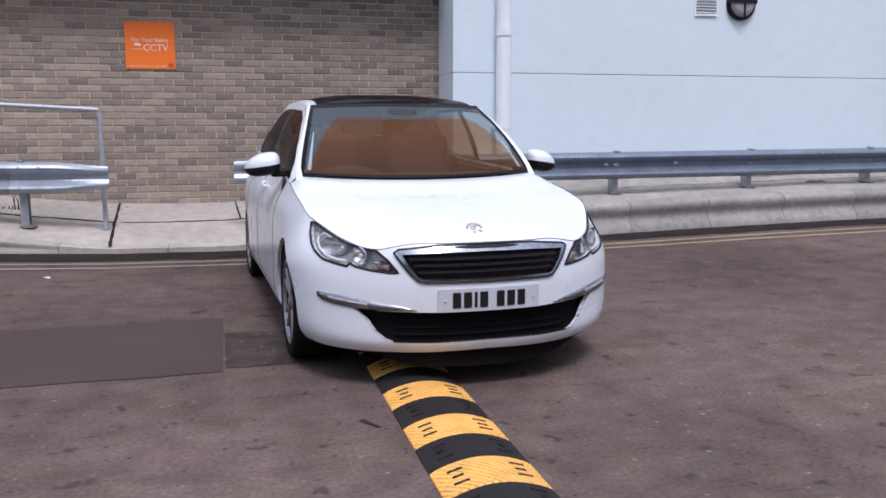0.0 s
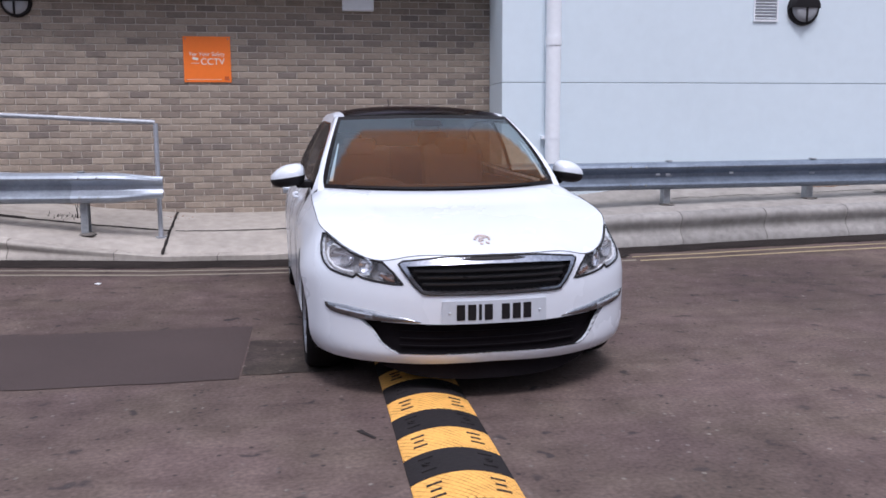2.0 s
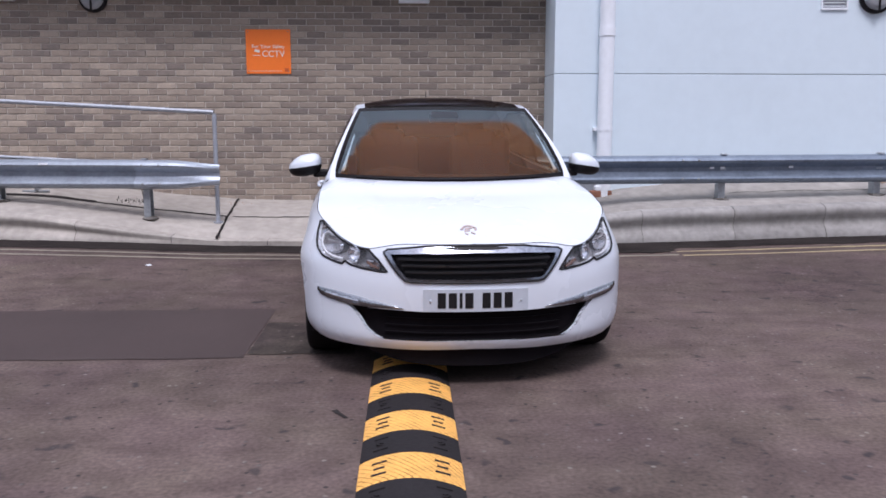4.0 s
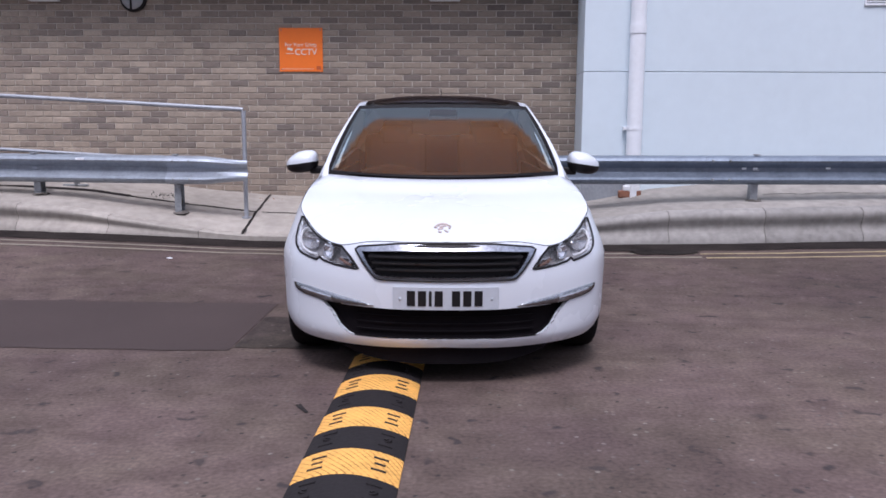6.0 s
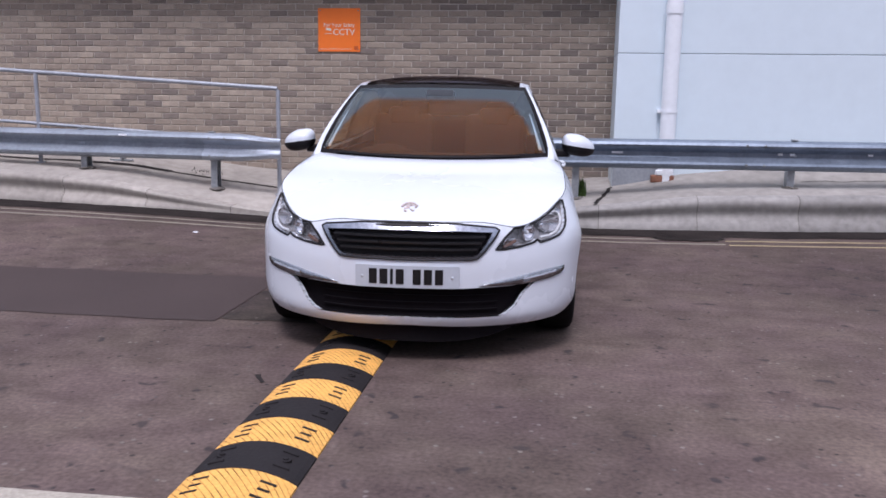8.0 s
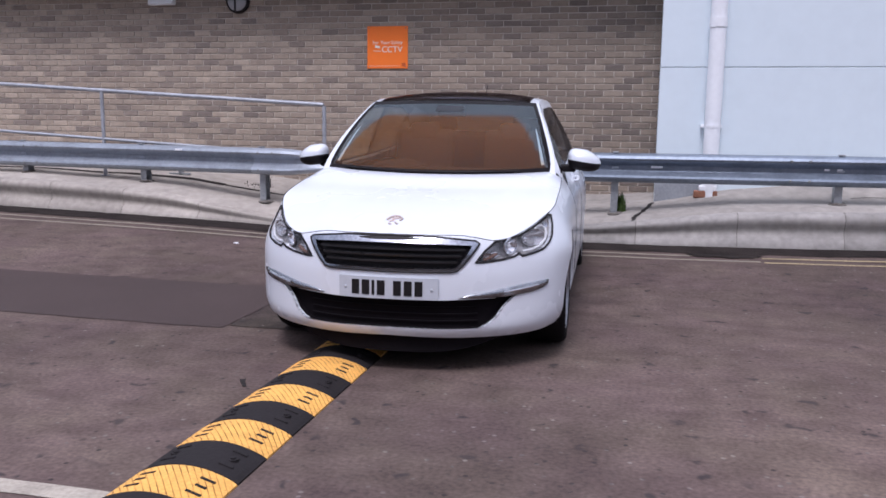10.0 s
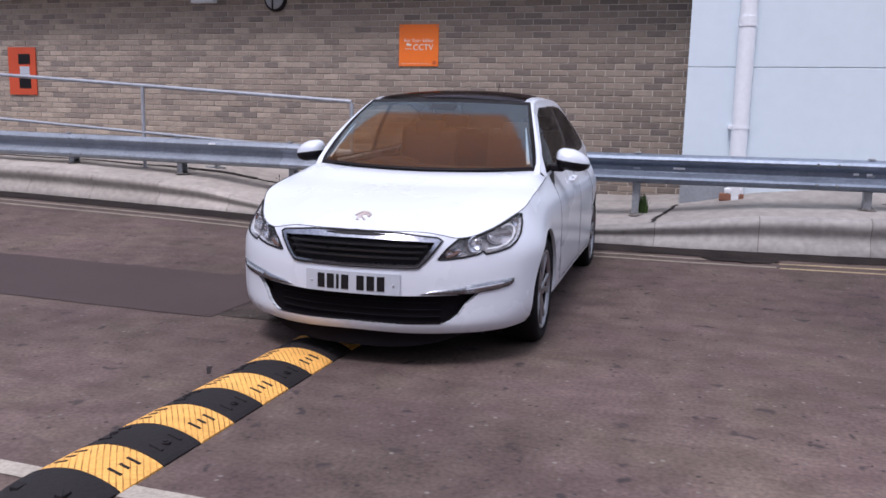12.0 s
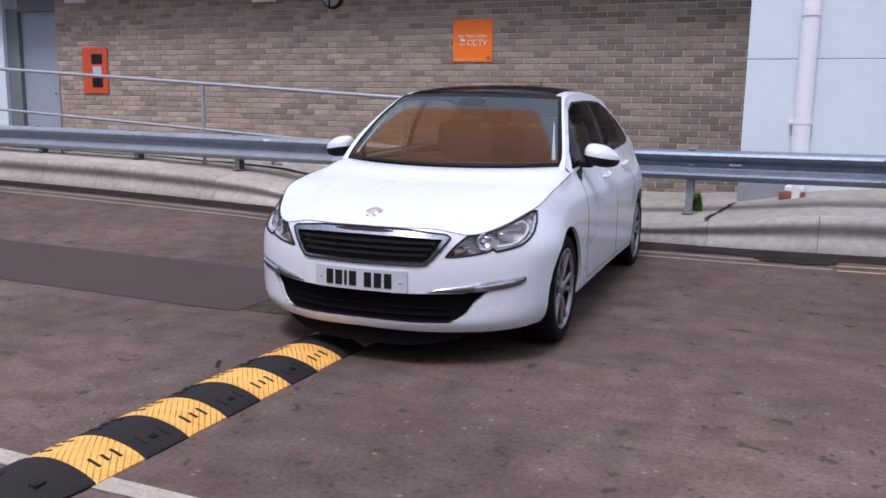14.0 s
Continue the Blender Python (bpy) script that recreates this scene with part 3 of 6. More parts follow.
tagged(part("wall_behind", box(-14.3, 16.3, -14.3, -14.003, -0.2, 5.0), M_UNSEEN), "unseen plain brown wall added to block low sky", "wall", kind="structure")

tagged(part("wall_far", box(16.003, 16.3, -14.0, PANEL_Y + 0.6, -0.2, 3.2), M_PANEL), "unseen plain pale wall added to close off side light", "wall", kind="structure")

door = tagged(new("door_1"), "closed blue grey steel door in a dark reveal", "door", kind="structure")
part("door_leaf", box(-8.85, -7.965, WALL_Y + 0.12, WALL_Y + 0.18, 0.4, 2.75, 0.004), M_GREY, door)
part("door_frame", box(-9.125, -8.853, WALL_Y + 0.05, WALL_Y + 0.3, 0.4, 2.8), M_DARK, door)
part("door_head", box(-8.85, -7.965, WALL_Y + 0.05, WALL_Y + 0.3, 2.753, SOFFIT - 0.003), M_DARK, door)
part("door_handle", tube((-8.05, WALL_Y + 0.1, 1.45), (-8.16, WALL_Y + 0.1, 1.45), 0.012), M_GALV, door)

# ---- car ----
# ---- the car's shape: x to its side, y back from the nose, z up ----
PLAN = [(0, 0.03), (0.13, 0.034), (0.27, 0.052), (0.42, 0.1), (0.56, 0.18), (0.68, 0.295), (0.77, 0.44), (0.835, 0.63), (0.872, 0.86), (0.893, 1.15), (0.902, 1.55), (0.903, 2.0), (0.907, 2.5), (0.914, 3.0), (0.915, 3.45), (0.89, 3.8), (0.815, 4.08), (0.65, 4.22), (0.42, 4.27), (0.2, 4.283), (0, 4.285)]


def spline(pts, k=8):
    """A smooth line through the points, with the length run at each."""
    out = []
    n = len(pts)
    for i in range(n - 1):
        p0 = pts[i - 1] if i else (-pts[1][0], pts[1][1])
        p1, p2 = pts[i], pts[i + 1]
        p3 = pts[i + 2] if i + 2 < n else (-pts[n - 2][0], pts[n - 2][1])
        for j in range(k):
            t = j / k
            out.append(tuple(0.5 * (2 * b + (c - a) * t + (2 * a - 5 * b + 4 * c - d) * t * t + (3 * b - a - 3 * c + d) * t ** 3) for a, b, c, d in zip(p0, p1, p2, p3)))
    out.append(pts[-1])
    run = [0.0]
    for a, b in zip(out, out[1:]):
        run.append(run[-1] + math.dist(a, b))
    return out, run


LINE, RUN = spline(PLAN)
LONG = RUN[-1]


def table(rows, x):
    """Smooth interpolation in a short table."""
    if x <= rows[0][0]:
        return rows[0][1]
    if x >= rows[-1][0]:
        return rows[-1][1]
    for i in range(len(rows) - 1):
        if x <= rows[i + 1][0]:
            break
    (a, p), (b, q) = rows[i], rows[i + 1]
    h = b - a
    s = (q - p) / h
    m0 = s if i == 0 else 0.5 * (s + (p - rows[i - 1][1]) / (a - rows[i - 1][0]))
    m1 = s if i + 2 == len(rows) else 0.5 * (s + (rows[i + 2][1] - q) / (rows[i + 2][0] - b))
    t = (x - a) / h
    return (2 * t ** 3 - 3 * t * t + 1) * p + (t ** 3 - 2 * t * t + t) * h * m0 + (3 * t * t - 2 * t ** 3) * q + (t ** 3 - t * t) * h * m1


def plan(t):
    """Place and outward normal on the plan outline at run t; negative t is the other side."""
    s = min(LONG, abs(t))
    lo, hi = 0, len(RUN) - 1
    while hi - lo > 1:
        mid = (lo + hi) // 2
        if RUN[mid] <= s:
            lo = mid
        else:
            hi = mid
    f = (s - RUN[lo]) / (RUN[hi] - RUN[lo])
    x, y = (LINE[lo][0] + (LINE[hi][0] - LINE[lo][0]) * f, LINE[lo][1] + (LINE[hi][1] - LINE[lo][1]) * f)

    def tang(i):
        a, b = LINE[max(0, i - 1)], LINE[min(len(LINE) - 1, i + 1)]
        if i == 0:
            return (1.0, 0.0)
        if i == len(LINE) - 1:
            return (-1.0, 0.0)
        d = math.dist(a, b)
        return ((b[0] - a[0]) / d, (b[1] - a[1]) / d)
    ta, tb = tang(lo), tang(hi)
    tx, ty = ta[0] + (tb[0] - ta[0]) * f, ta[1] + (tb[1] - ta[1]) * f
    d = math.hypot(tx, ty)
    return (x, y), (ty / d, -tx / d)


def run_y(y):
    """Run at which the outline's side passes y, past the front corner."""
    for (a, b, r, s) in zip(LINE, LINE[1:], RUN, RUN[1:]):
        if a[1] <= y <= b[1]:
            return r + (s - r) * (y - a[1]) / (b[1] - a[1])
    return LONG


FRONT_IN = [(0.14, 0.13), (0.19, 0.045), (0.215, 0.014), (0.24, 0.001), (0.28, 0.0), (0.36, 0.002), (0.45, 0.0), (0.54, 0.003), (0.6, 0.012), (0.66, 0.022), (0.71, 0.045), (0.76, 0.09), (0.84, 0.19)]
SIDE_IN = [(0.16, 0.085), (0.2, 0.04), (0.25, 0.015), (0.33, 0.004), (0.42, 0.002), (0.52, 0.001), (0.6, 0.0), (0.7, 0.002), (0.78, 0.012), (0.84, 0.032), (0.9, 0.066), (0.96, 0.098), (1.02, 0.122), (1.1, 0.147)]
SEAM = [(0.03, 0.73), (0.085, 0.728), (0.125, 0.714), (0.16, 0.702), (0.2, 0.704), (0.31, 0.738), (0.45, 0.783), (0.57, 0.82), (0.69, 0.862), (0.89, 0.9), (1.13, 0.934), (1.4, 0.965), (1.8, 0.985), (2.6, 1.01), (3.3, 1.045), (3.8, 1.07), (4.285, 1.0)]


def seam_z(t):
    return table(SEAM, plan(t)[0][1])


def skin(t, z, out=0.0):
    """A point of the lower body at run t and height z; out: metres proud of it."""
    (x, y), (nx, ny) = plan(t)
    w = min(1, max(0, (y - 0.1) / 0.6))
    w = w * w * (3 - 2 * w)
    r = min(1, max(0, (y - 3.8) / 0.4))
    d = table(FRONT_IN, z) * (1 - w) + table(SIDE_IN, z) * w
    a, b = min(1, max(0, (y - 0.1) / 0.36)), min(1, max(0, (y - 0.62) / 0.5))
    c = min(1, max(0, (z - 0.58) / 0.24))
    e = min(1, max(0, (0.3 - z) / 0.14))
    flare = 0.062 * a * a * (3 - 2 * a) * (1 - b * b * (3 - 2 * b)) * (1 - c * c * (3 - 2 * c)) * (1 - 0.3 * e)
    d = d * (1 - 0.5 * r) - out - flare
    x, y = x - nx * d, y - ny * d
    return (math.copysign(x, t) if t else 0.0, y, z)


def base_screen(u):
    return (0.748 * u, 1.1 + 0.205 * abs(u) ** 2.2, 0.968 + 0.02 * u * u)


def top_screen(u):
    return (0.578 * u, 1.85 + 0.06 * u * u, 1.437 - 0.014 * u * u)


def screen(u, v, out=0.0):
    a, b = base_screen(u), top_screen(u)
    k = 0.035 * math.sin(math.pi * v) + out
    return (a[0] + (b[0] - a[0]) * v, a[1] + (b[1] - a[1]) * v - 0.5 * k, a[2] + (b[2] - a[2]) * v + 0.86 * k)

RAIL_X = [(1.29, 0.768), (1.44, 0.728), (1.61, 0.68), (1.775, 0.636), (1.93, 0.61), (2.15, 0.608), (2.4, 0.61), (2.8, 0.61), (3.2, 0.602), (3.6, 0.588), (3.9, 0.59), (4.2, 0.64)]
RAIL_Z = [(1.29, 0.958), (1.44, 1.1), (1.61, 1.228), (1.775, 1.336), (1.93, 1.398), (2.15, 1.432), (2.4, 1.438), (2.8, 1.436), (3.2, 1.41), (3.6, 1.345), (3.9, 1.24), (4.2, 1.03)]
EDGE_X = [(1.91, 0.578), (2.4, 0.582), (2.8, 0.582), (3.2, 0.568), (3.6, 0.535), (3.85, 0.5)]
EDGE_Z = [(1.91, 1.424), (2.03, 1.443), (2.2, 1.454), (2.5, 1.458), (2.8, 1.452), (3.2, 1.422), (3.6, 1.358), (3.85, 1.295)]
BONNET_Z = [(0.075, 0.728), (0.12, 0.746), (0.23, 0.787), (0.4, 0.833), (0.65, 0.884), (0.9, 0.926), (1.12, 0.962), (1.3, 0.99)]


def side_glass(y, z, out=0.0):
    """A point of the car's upper side."""
    lo = skin(run_y(y), table(SEAM, y))
    xr, zr = table(RAIL_X, y), table(RAIL_Z, y)
    f = min(1, max(0, (z - lo[2]) / max(0.001, zr - lo[2])))
    return (lo[0] + (xr - lo[0]) * f + 0.022 * math.sin(math.pi * f) * min(1, (zr - lo[2]) * 4) + out, y, z)


def cut_sheet(outline, regions, step):
    """Triangles over an outline in the plane, split along the regions' outlines: (points, {region: triangles}); region -1 is the rest."""
    from mathutils.geometry import delaunay_2d_cdt
    pts, polys = [], []
    for poly in [outline, *regions]:
        dense = []
        if sum(a[0] * b[1] - a[1] * b[0] for a, b in zip(poly, poly[1:] + poly[:1])) < 0:
            poly = poly[::-1]
        for a, b in zip(poly, poly[1:] + poly[:1]):
            n = max(1, int(math.dist(a, b) / step + 0.5))
            dense += [(a[0] + (b[0] - a[0]) * i / n, a[1] + (b[1] - a[1]) * i / n) for i in range(n)]
        polys.append(list(range(len(pts), len(pts) + len(dense))))
        pts += dense
    edge = list(pts)
    us, vs = [p[0] for p in outline], [p[1] for p in outline]
    near = {}
    for p in edge:
        near.setdefault((int(p[0] // step), int(p[1] // step)), []).append(p)
    u = min(us)
    while u < max(us):
        v = min(vs) + 0.003
        while v < max(vs):
            ci, cj = int(u // step), int(v // step)
            close = any(math.dist((u, v), q) < step * 0.6 for i in (-1, 0, 1) for j in (-1, 0, 1) for q in near.get((ci + i, cj + j), ()))
            if not close:
                pts.append((u, v))
            v += step
        u += step
    vo, _, fo, _, _, of = delaunay_2d_cdt([Vector(p) for p in pts], [], polys, 0, 1e-5)
    out = {}
    for f, ids in zip(fo, of):
        if 0 in ids:
            out.setdefault(max(ids) - 1, []).append(f)
    return [tuple(v) for v in vo], out


def patch(pts, tris, f, both=True, out=0.0, wall=0.0, flip=False):
    """A bmesh of the triangles lifted by f(u, v, out); both: and its mirror image; wall: depth to which its rim is carried back."""
    bm = bmesh.new()
    used = sorted({i for t in tris for i in t})
    for sgn in ((1, -1) if both else (1,)):
        vs = {}
        for i in used:
            p = f(*pts[i], out)
            vs[i] = bm.verts.new((sgn * p[0], p[1], p[2]))
        for t in tris:
            try:
                bm.faces.new([vs[i] for i in t])
            except ValueError:
                pass
        if wall:
            count = {}
            for t in tris:
                for a, b in zip(t, t[1:] + t[:1]):
                    count.setdefault(frozenset((a, b)), []).append((a, b))
            rim = [e[0] for e in count.values() if len(e) == 1]
            back = {}
            for a, b in rim:
                if both and abs(f(*pts[a], out)[0]) < 0.002 and abs(f(*pts[b], out)[0]) < 0.002:
                    continue
                for i in (a, b):
                    if i not in back:
                        p = f(*pts[i], out + wall)
                        back[i] = bm.verts.new((sgn * p[0], p[1], p[2]))
                bm.faces.new((vs[a], vs[b], back[b], back[a]))
    bmesh.ops.remove_doubles(bm, verts=bm.verts, dist=0.0008)
    bmesh.ops.recalc_face_normals(bm, faces=bm.faces)
    return bm


def pipe(points, r, seg=6, closed=False):
    """A thin tube through points."""
    bm = bmesh.new()
    pts = [Vector(p) for p in points]
    n = len(pts)
    rings = []
    for i, p in enumerate(pts):
        a = pts[(i - 1) % n] if closed or i else p
        b = pts[(i + 1) % n] if closed or i + 1 < n else p
        q = (b - a).to_track_quat("Z", "Y")
        rings.append([bm.verts.new(p + q @ Vector((r * math.cos(2 * math.pi * k / seg), r * math.sin(2 * math.pi * k / seg), 0))) for k in range(seg)])
    pairs = list(zip(rings, rings[1:])) + ([(rings[-1], rings[0])] if closed else [])
    for a, b in pairs:
        best = min(range(seg), key=lambda o: sum((a[k].co - b[(k + o) % seg].co).length for k in range(seg)))
        for k in range(seg):
            bm.faces.new((a[k], a[(k + 1) % seg], b[(k + 1 + best) % seg], b[(k + best) % seg]))
    if not closed:
        bm.faces.new(rings[0][::-1])
        bm.faces.new(rings[-1])
    bmesh.ops.recalc_face_normals(bm, faces=bm.faces)
    return bm


def lathe(profile, seg=40):
    """(radius, x) pairs turned round the x axis."""
    bm = bmesh.new()
    rings = [[bm.verts.new((x, r * math.cos(2 * math.pi * k / seg), r * math.sin(2 * math.pi * k / seg))) for k in range(seg)] for r, x in profile]
    for a, b in zip(rings, rings[1:]):
        for k in range(seg):
            bm.faces.new((a[k], a[(k + 1) % seg], b[(k + 1) % seg], b[k]))
    bmesh.ops.recalc_face_normals(bm, faces=bm.faces)
    return bm


def ball(c, r, seg=20, rings=12):
    bm = bmesh.new()
    bmesh.ops.create_uvsphere(bm, u_segments=seg, v_segments=rings, radius=1.0)
    for v in bm.verts:
        v.co = (c[0] + v.co.x * r[0], c[1] + v.co.y * r[1], c[2] + v.co.z * r[2])
    return bm


def halves(name, bm, mat, parent, label="", smooth=False):
    """The part and its mirror image on the car's other side."""
    other = bm.copy()
    for v in other.verts:
        v.co.x = -v.co.x
    bmesh.ops.reverse_faces(other, faces=other.faces[:])
    for b in (bm, other):
        part(name, b, mat, parent, label, smooth)


def clip_band(poly, lo, hi):
    """The part of a polygon between two values of its first coordinate."""
    for keep, at in ((lambda p: p[0] >= lo, lo), (lambda p: p[0] <= hi, hi)):
        out = []
        for a, b in zip(poly, poly[1:] + poly[:1]):
            if keep(a):
                out.append(a)
            if keep(a) != keep(b):
                t = (at - a[0]) / (b[0] - a[0])
                out.append((at, a[1] + (b[1] - a[1]) * t))
        poly = out
    return poly


def shrink(poly, d):
    """A polygon drawn in by about d towards its inside."""
    n = len(poly)
    area = sum(a[0] * b[1] - a[1] * b[0] for a, b in zip(poly, poly[1:] + poly[:1]))
    sg = 1 if area > 0 else -1
    out = []
    for i in range(n):
        a, b, c = Vector(poly[i - 1]), Vector(poly[i]), Vector(poly[(i + 1) % n])
        e, f = (b - a).normalized(), (c - b).normalized()
        nrm = (Vector((-e.y, e.x)) + Vector((-f.y, f.x))) * sg
        k = max(0.35, nrm.length / 2)
        nrm.normalize()
        q = b + nrm * (d / k)
        out.append((q.x, q.y))
    return out


def build_car(m):
    car = thing("car", "clean white five door hatchback car parked astride the speed bump", "car", m)
    # lower body
    ta, tr, r, zc = run_y(0.915), run_y(3.535), 0.362, 0.318
    low = [(0.0, 0.207), (0.35, 0.197), (0.7, 0.19), (ta - 0.345, 0.2)]
    low += [(ta - r * math.cos(a), zc + r * math.sin(a)) for a in [radians(-16 + 212 * k / 22) for k in range(1, 22)]]
    low += [(ta + 0.345, 0.225), (ta + 0.6, 0.235), (tr - 0.6, 0.25), (tr - 0.345, 0.245)]
    low += [(tr - r * math.cos(a), zc + r * math.sin(a)) for a in [radians(-16 + 212 * k / 22) for k in range(1, 22)]]
    low += [(tr + 0.345, 0.24), (LONG, 0.27)]
    ridge = [(LONG * k / 110, seam_z(LONG * k / 110)) for k in range(110, -1, -1)]
    sk = lambda t, z, out: skin(t, z, out)
    lamp_low = [(0.452, 0.593), (0.5, 0.594), (0.597, 0.604), (0.67, 0.618), (0.7, 0.633), (0.715, 0.617), (0.78, 0.628), (0.855, 0.645), (0.92, 0.675), (0.975, 0.708), (1.03, 0.757), (1.058, 0.802)]
    lamp = lamp_low + [(t, seam_z(t) - 0.007) for t in (1.035, 0.95, 0.88, 0.8, 0.72, 0.64, 0.57)] + [(0.505, 0.65)]
    g_out = [(0, 0.722), (0.25, 0.719), (0.455, 0.7), (0.475, 0.688), (0.43, 0.638), (0.388, 0.592), (0.35, 0.56), (0.32, 0.555), (0, 0.552)]
    g_in = [(0, 0.692), (0.25, 0.69), (0.437, 0.681), (0.4, 0.628), (0.355, 0.576), (0.333, 0.566), (0, 0.562)]
    intake = [(0, 0.405), (0.27, 0.402), (0.376, 0.404), (0.55, 0.407), (0.64, 0.418), (0.7, 0.428), (0.658, 0.4), (0.61, 0.357), (0.568, 0.3), (0.52, 0.267), (0.478, 0.252), (0.25, 0.252), (0, 0.254)]
    strip = [(0.36, 0.412), (0.47, 0.411), (0.557, 0.41), (0.665, 0.416), (0.78, 0.43), (0.84, 0.443), (0.868, 0.461), (0.872, 0.482), (0.75, 0.476), (0.6, 0.457), (0.557, 0.448), (0.43, 0.431)]
    pts, reg = cut_sheet(low + ridge, [lamp, g_out, g_in, intake, strip], 0.032)
    body = part("body", patch(pts, reg[-1], sk, wall=-0.02), M_PAINT, car, "glossy white painted body", smooth=True)
    part("grille_surround", patch(pts, reg[1], sk, out=0.008, wall=-0.03), M_SURROUND, body, "chrome grille surround", smooth=True)
    ring_ = [(-t, z) for t, z in g_out[::-1]] + g_out[1:]
    dense = []
    for a, b in zip(ring_, ring_[1:] + ring_[:1]):
        k_ = max(1, int(math.dist(a, b) / 0.03))
        dense += [(a[0] + (b[0] - a[0]) * i / k_, a[1] + (b[1] - a[1]) * i / k_) for i in range(k_)]
    part("grille_gap", pipe([skin(t * 1.008, 0.64 + (z - 0.64) * 1.05, 0.006) for t, z in dense], 0.006, closed=True), M_BLACK, body, "dark gap round the grille surround")
    grille = part("grille", patch(pts, reg[2], sk, out=-0.03, wall=0.03), M_BLACK, body, "black grille behind bars")
    for k in range(3):
        z = 0.597 + 0.031 * k
        w = 0.355 + (z - 0.597) * 0.7
        part("grille_bar", sweep([(-0.006, -0.005), (0.014, -0.006), (0.014, 0.008), (-0.008, 0.004)], [w * (i / 10 - 1) for i in range(21)], lambda x, y, zz: skin(x, z + zz, -0.004 - y)), M_GRILLE_BAR, grille)
    part("lower_intake", patch(pts, reg[3], sk, out=-0.045, wall=0.045), M_INTAKE, body, "black lower air intake")
    for k in range(3):
        z = 0.285 + 0.036 * k
        part("intake_bar", sweep([(0.0, -0.003), (0.012, -0.003), (0.012, 0.003), (0.0, 0.003)], [0.48 * (i / 10 - 1) for i in range(21)], lambda x, y, zz: skin(x, z + zz, -0.034 - y)), M_INTAKE, body)
    for sgn in (1, -1):
        flip = lambda t, z, out: (sgn * skin(t, z, out)[0], *skin(t, z, out)[1:])
        hl = part("headlight", patch(pts, reg[0], flip, both=False, out=0.003), M_LENS, body, "clear headlight lens with dark housing", smooth=True)
        part("housing", patch(pts, reg[0], flip, both=False, out=-0.05, wall=0.05), M_LAMP_DARK, hl, "dark grey lamp housing", smooth=True)
        dense = []
        for a, b in zip(lamp, lamp[1:] + lamp[:1]):
            dense += [(a[0] + (b[0] - a[0]) * i / 4, a[1] + (b[1] - a[1]) * i / 4) for i in range(4)]
        part("gasket", pipe([flip(t, z, 0.0) for t, z in dense], 0.006, closed=True), M_BLACK, hl)
        # the wide smoked bowl with its bright lamp, the inner lamp, the amber corner and the pale running light
        c = Vector(flip(0.83, 0.702, -0.03))
        fwd = (Vector(flip(0.83, 0.702, 0.0)) - c).normalized()
        side = (Vector(flip(0.86, 0.702, -0.03)) - Vector(flip(0.8, 0.702, -0.03))).normalized()
        up = fwd.cross(side).normalized() * sgn * -1
        up = up if up.z > 0 else -up

        def dish(at, wide, high, deep, rings=7, seg=28):
            bm = bmesh.new()
            rows = [[bm.verts.new(at + side * (wide * k / rings * math.cos(a)) + up * (high * k / rings * math.sin(a)) - fwd * (deep * (1 - (k / rings) ** 2))) for a in [2 * math.pi * q / seg for q in range(seg)]] for k in range(1, rings + 1)]
            bm.faces.new(rows[0])
            for r0, r1 in zip(rows, rows[1:]):
                for q in range(seg):
                    bm.faces.new((r0[q], r0[(q + 1) % seg], r1[(q + 1) % seg], r1[q]))
            bmesh.ops.recalc_face_normals(bm, faces=bm.faces)
            return bm
        part("bowl", dish(c + fwd * 0.014, 0.082, 0.046, 0.035), M_BOWL, hl, "smoked grey lamp bowl", smooth=True)
        lamp_c = c + side * -0.045 + up * -0.008 + fwd * -0.004
        part("lamp", ball(lamp_c, (0.016, 0.016, 0.016), 14, 8), M_CHROME, hl, "bright lamp cap", smooth=True)
        c2 = Vector(flip(0.668, 0.667, -0.02))
        part("reflector", dish(c2, 0.04, 0.038, 0.03), M_CHROME, hl, "bright inner reflector", smooth=True)
        part("ring", pipe([c2 + side * (0.042 * math.cos(a)) + up * (0.04 * math.sin(a)) for a in [2 * math.pi * k / 24 for k in range(24)]], 0.005, closed=True), M_CHROME, hl)
        part("lamp", ball(c2 - fwd * 0.012, (0.012, 0.012, 0.012), 12, 8), M_LAMP_WHITE, hl, smooth=True)
        part("running_light", pipe([flip(t, z, -0.012) for t, z in ((0.728, 0.64), (0.79, 0.645), (0.85, 0.661), (0.905, 0.688), (0.945, 0.717), (0.956, 0.738), (0.935, 0.755), (0.9, 0.752), (0.862, 0.738))], 0.0065, 8), M_LAMP_WHITE, hl, "white running light strip")
        part("indicator", dish(Vector(flip(0.545, 0.628, -0.016)), 0.05, 0.02, 0.012), M_LAMP_GLASS, hl, "bright corner reflector", smooth=True)
        part("amber_cover", pipe([flip(t, z, -0.014) for t, z in ((0.5, 0.604), (0.535, 0.612), (0.575, 0.632))], 0.009, 8), M_AMBER, hl, "dull amber indicator")
        part("side_light", dish(Vector(flip(1.0, 0.765, -0.02)), 0.022, 0.03, 0.012), M_LAMP_GLASS, hl, smooth=True)
        dl = part("day_light", patch(pts, reg[4], flip, both=False, out=0.006, wall=-0.02), M_STRIP, body, "chrome strip with a running light", smooth=2)
        part("lens", pipe([flip(t, z, 0.008) for t, z in ((0.6, 0.437), (0.68, 0.446), (0.76, 0.456), (0.8, 0.461))], 0.008, 8), M_LAMP_GLASS, dl)
    # bonnet
    rim = [(LONG * k / 300, skin(LONG * k / 300, seam_z(LONG * k / 300))) for k in range(0, 120)]
    rim = [(t, p) for t, p in rim if p[1] < 1.29]

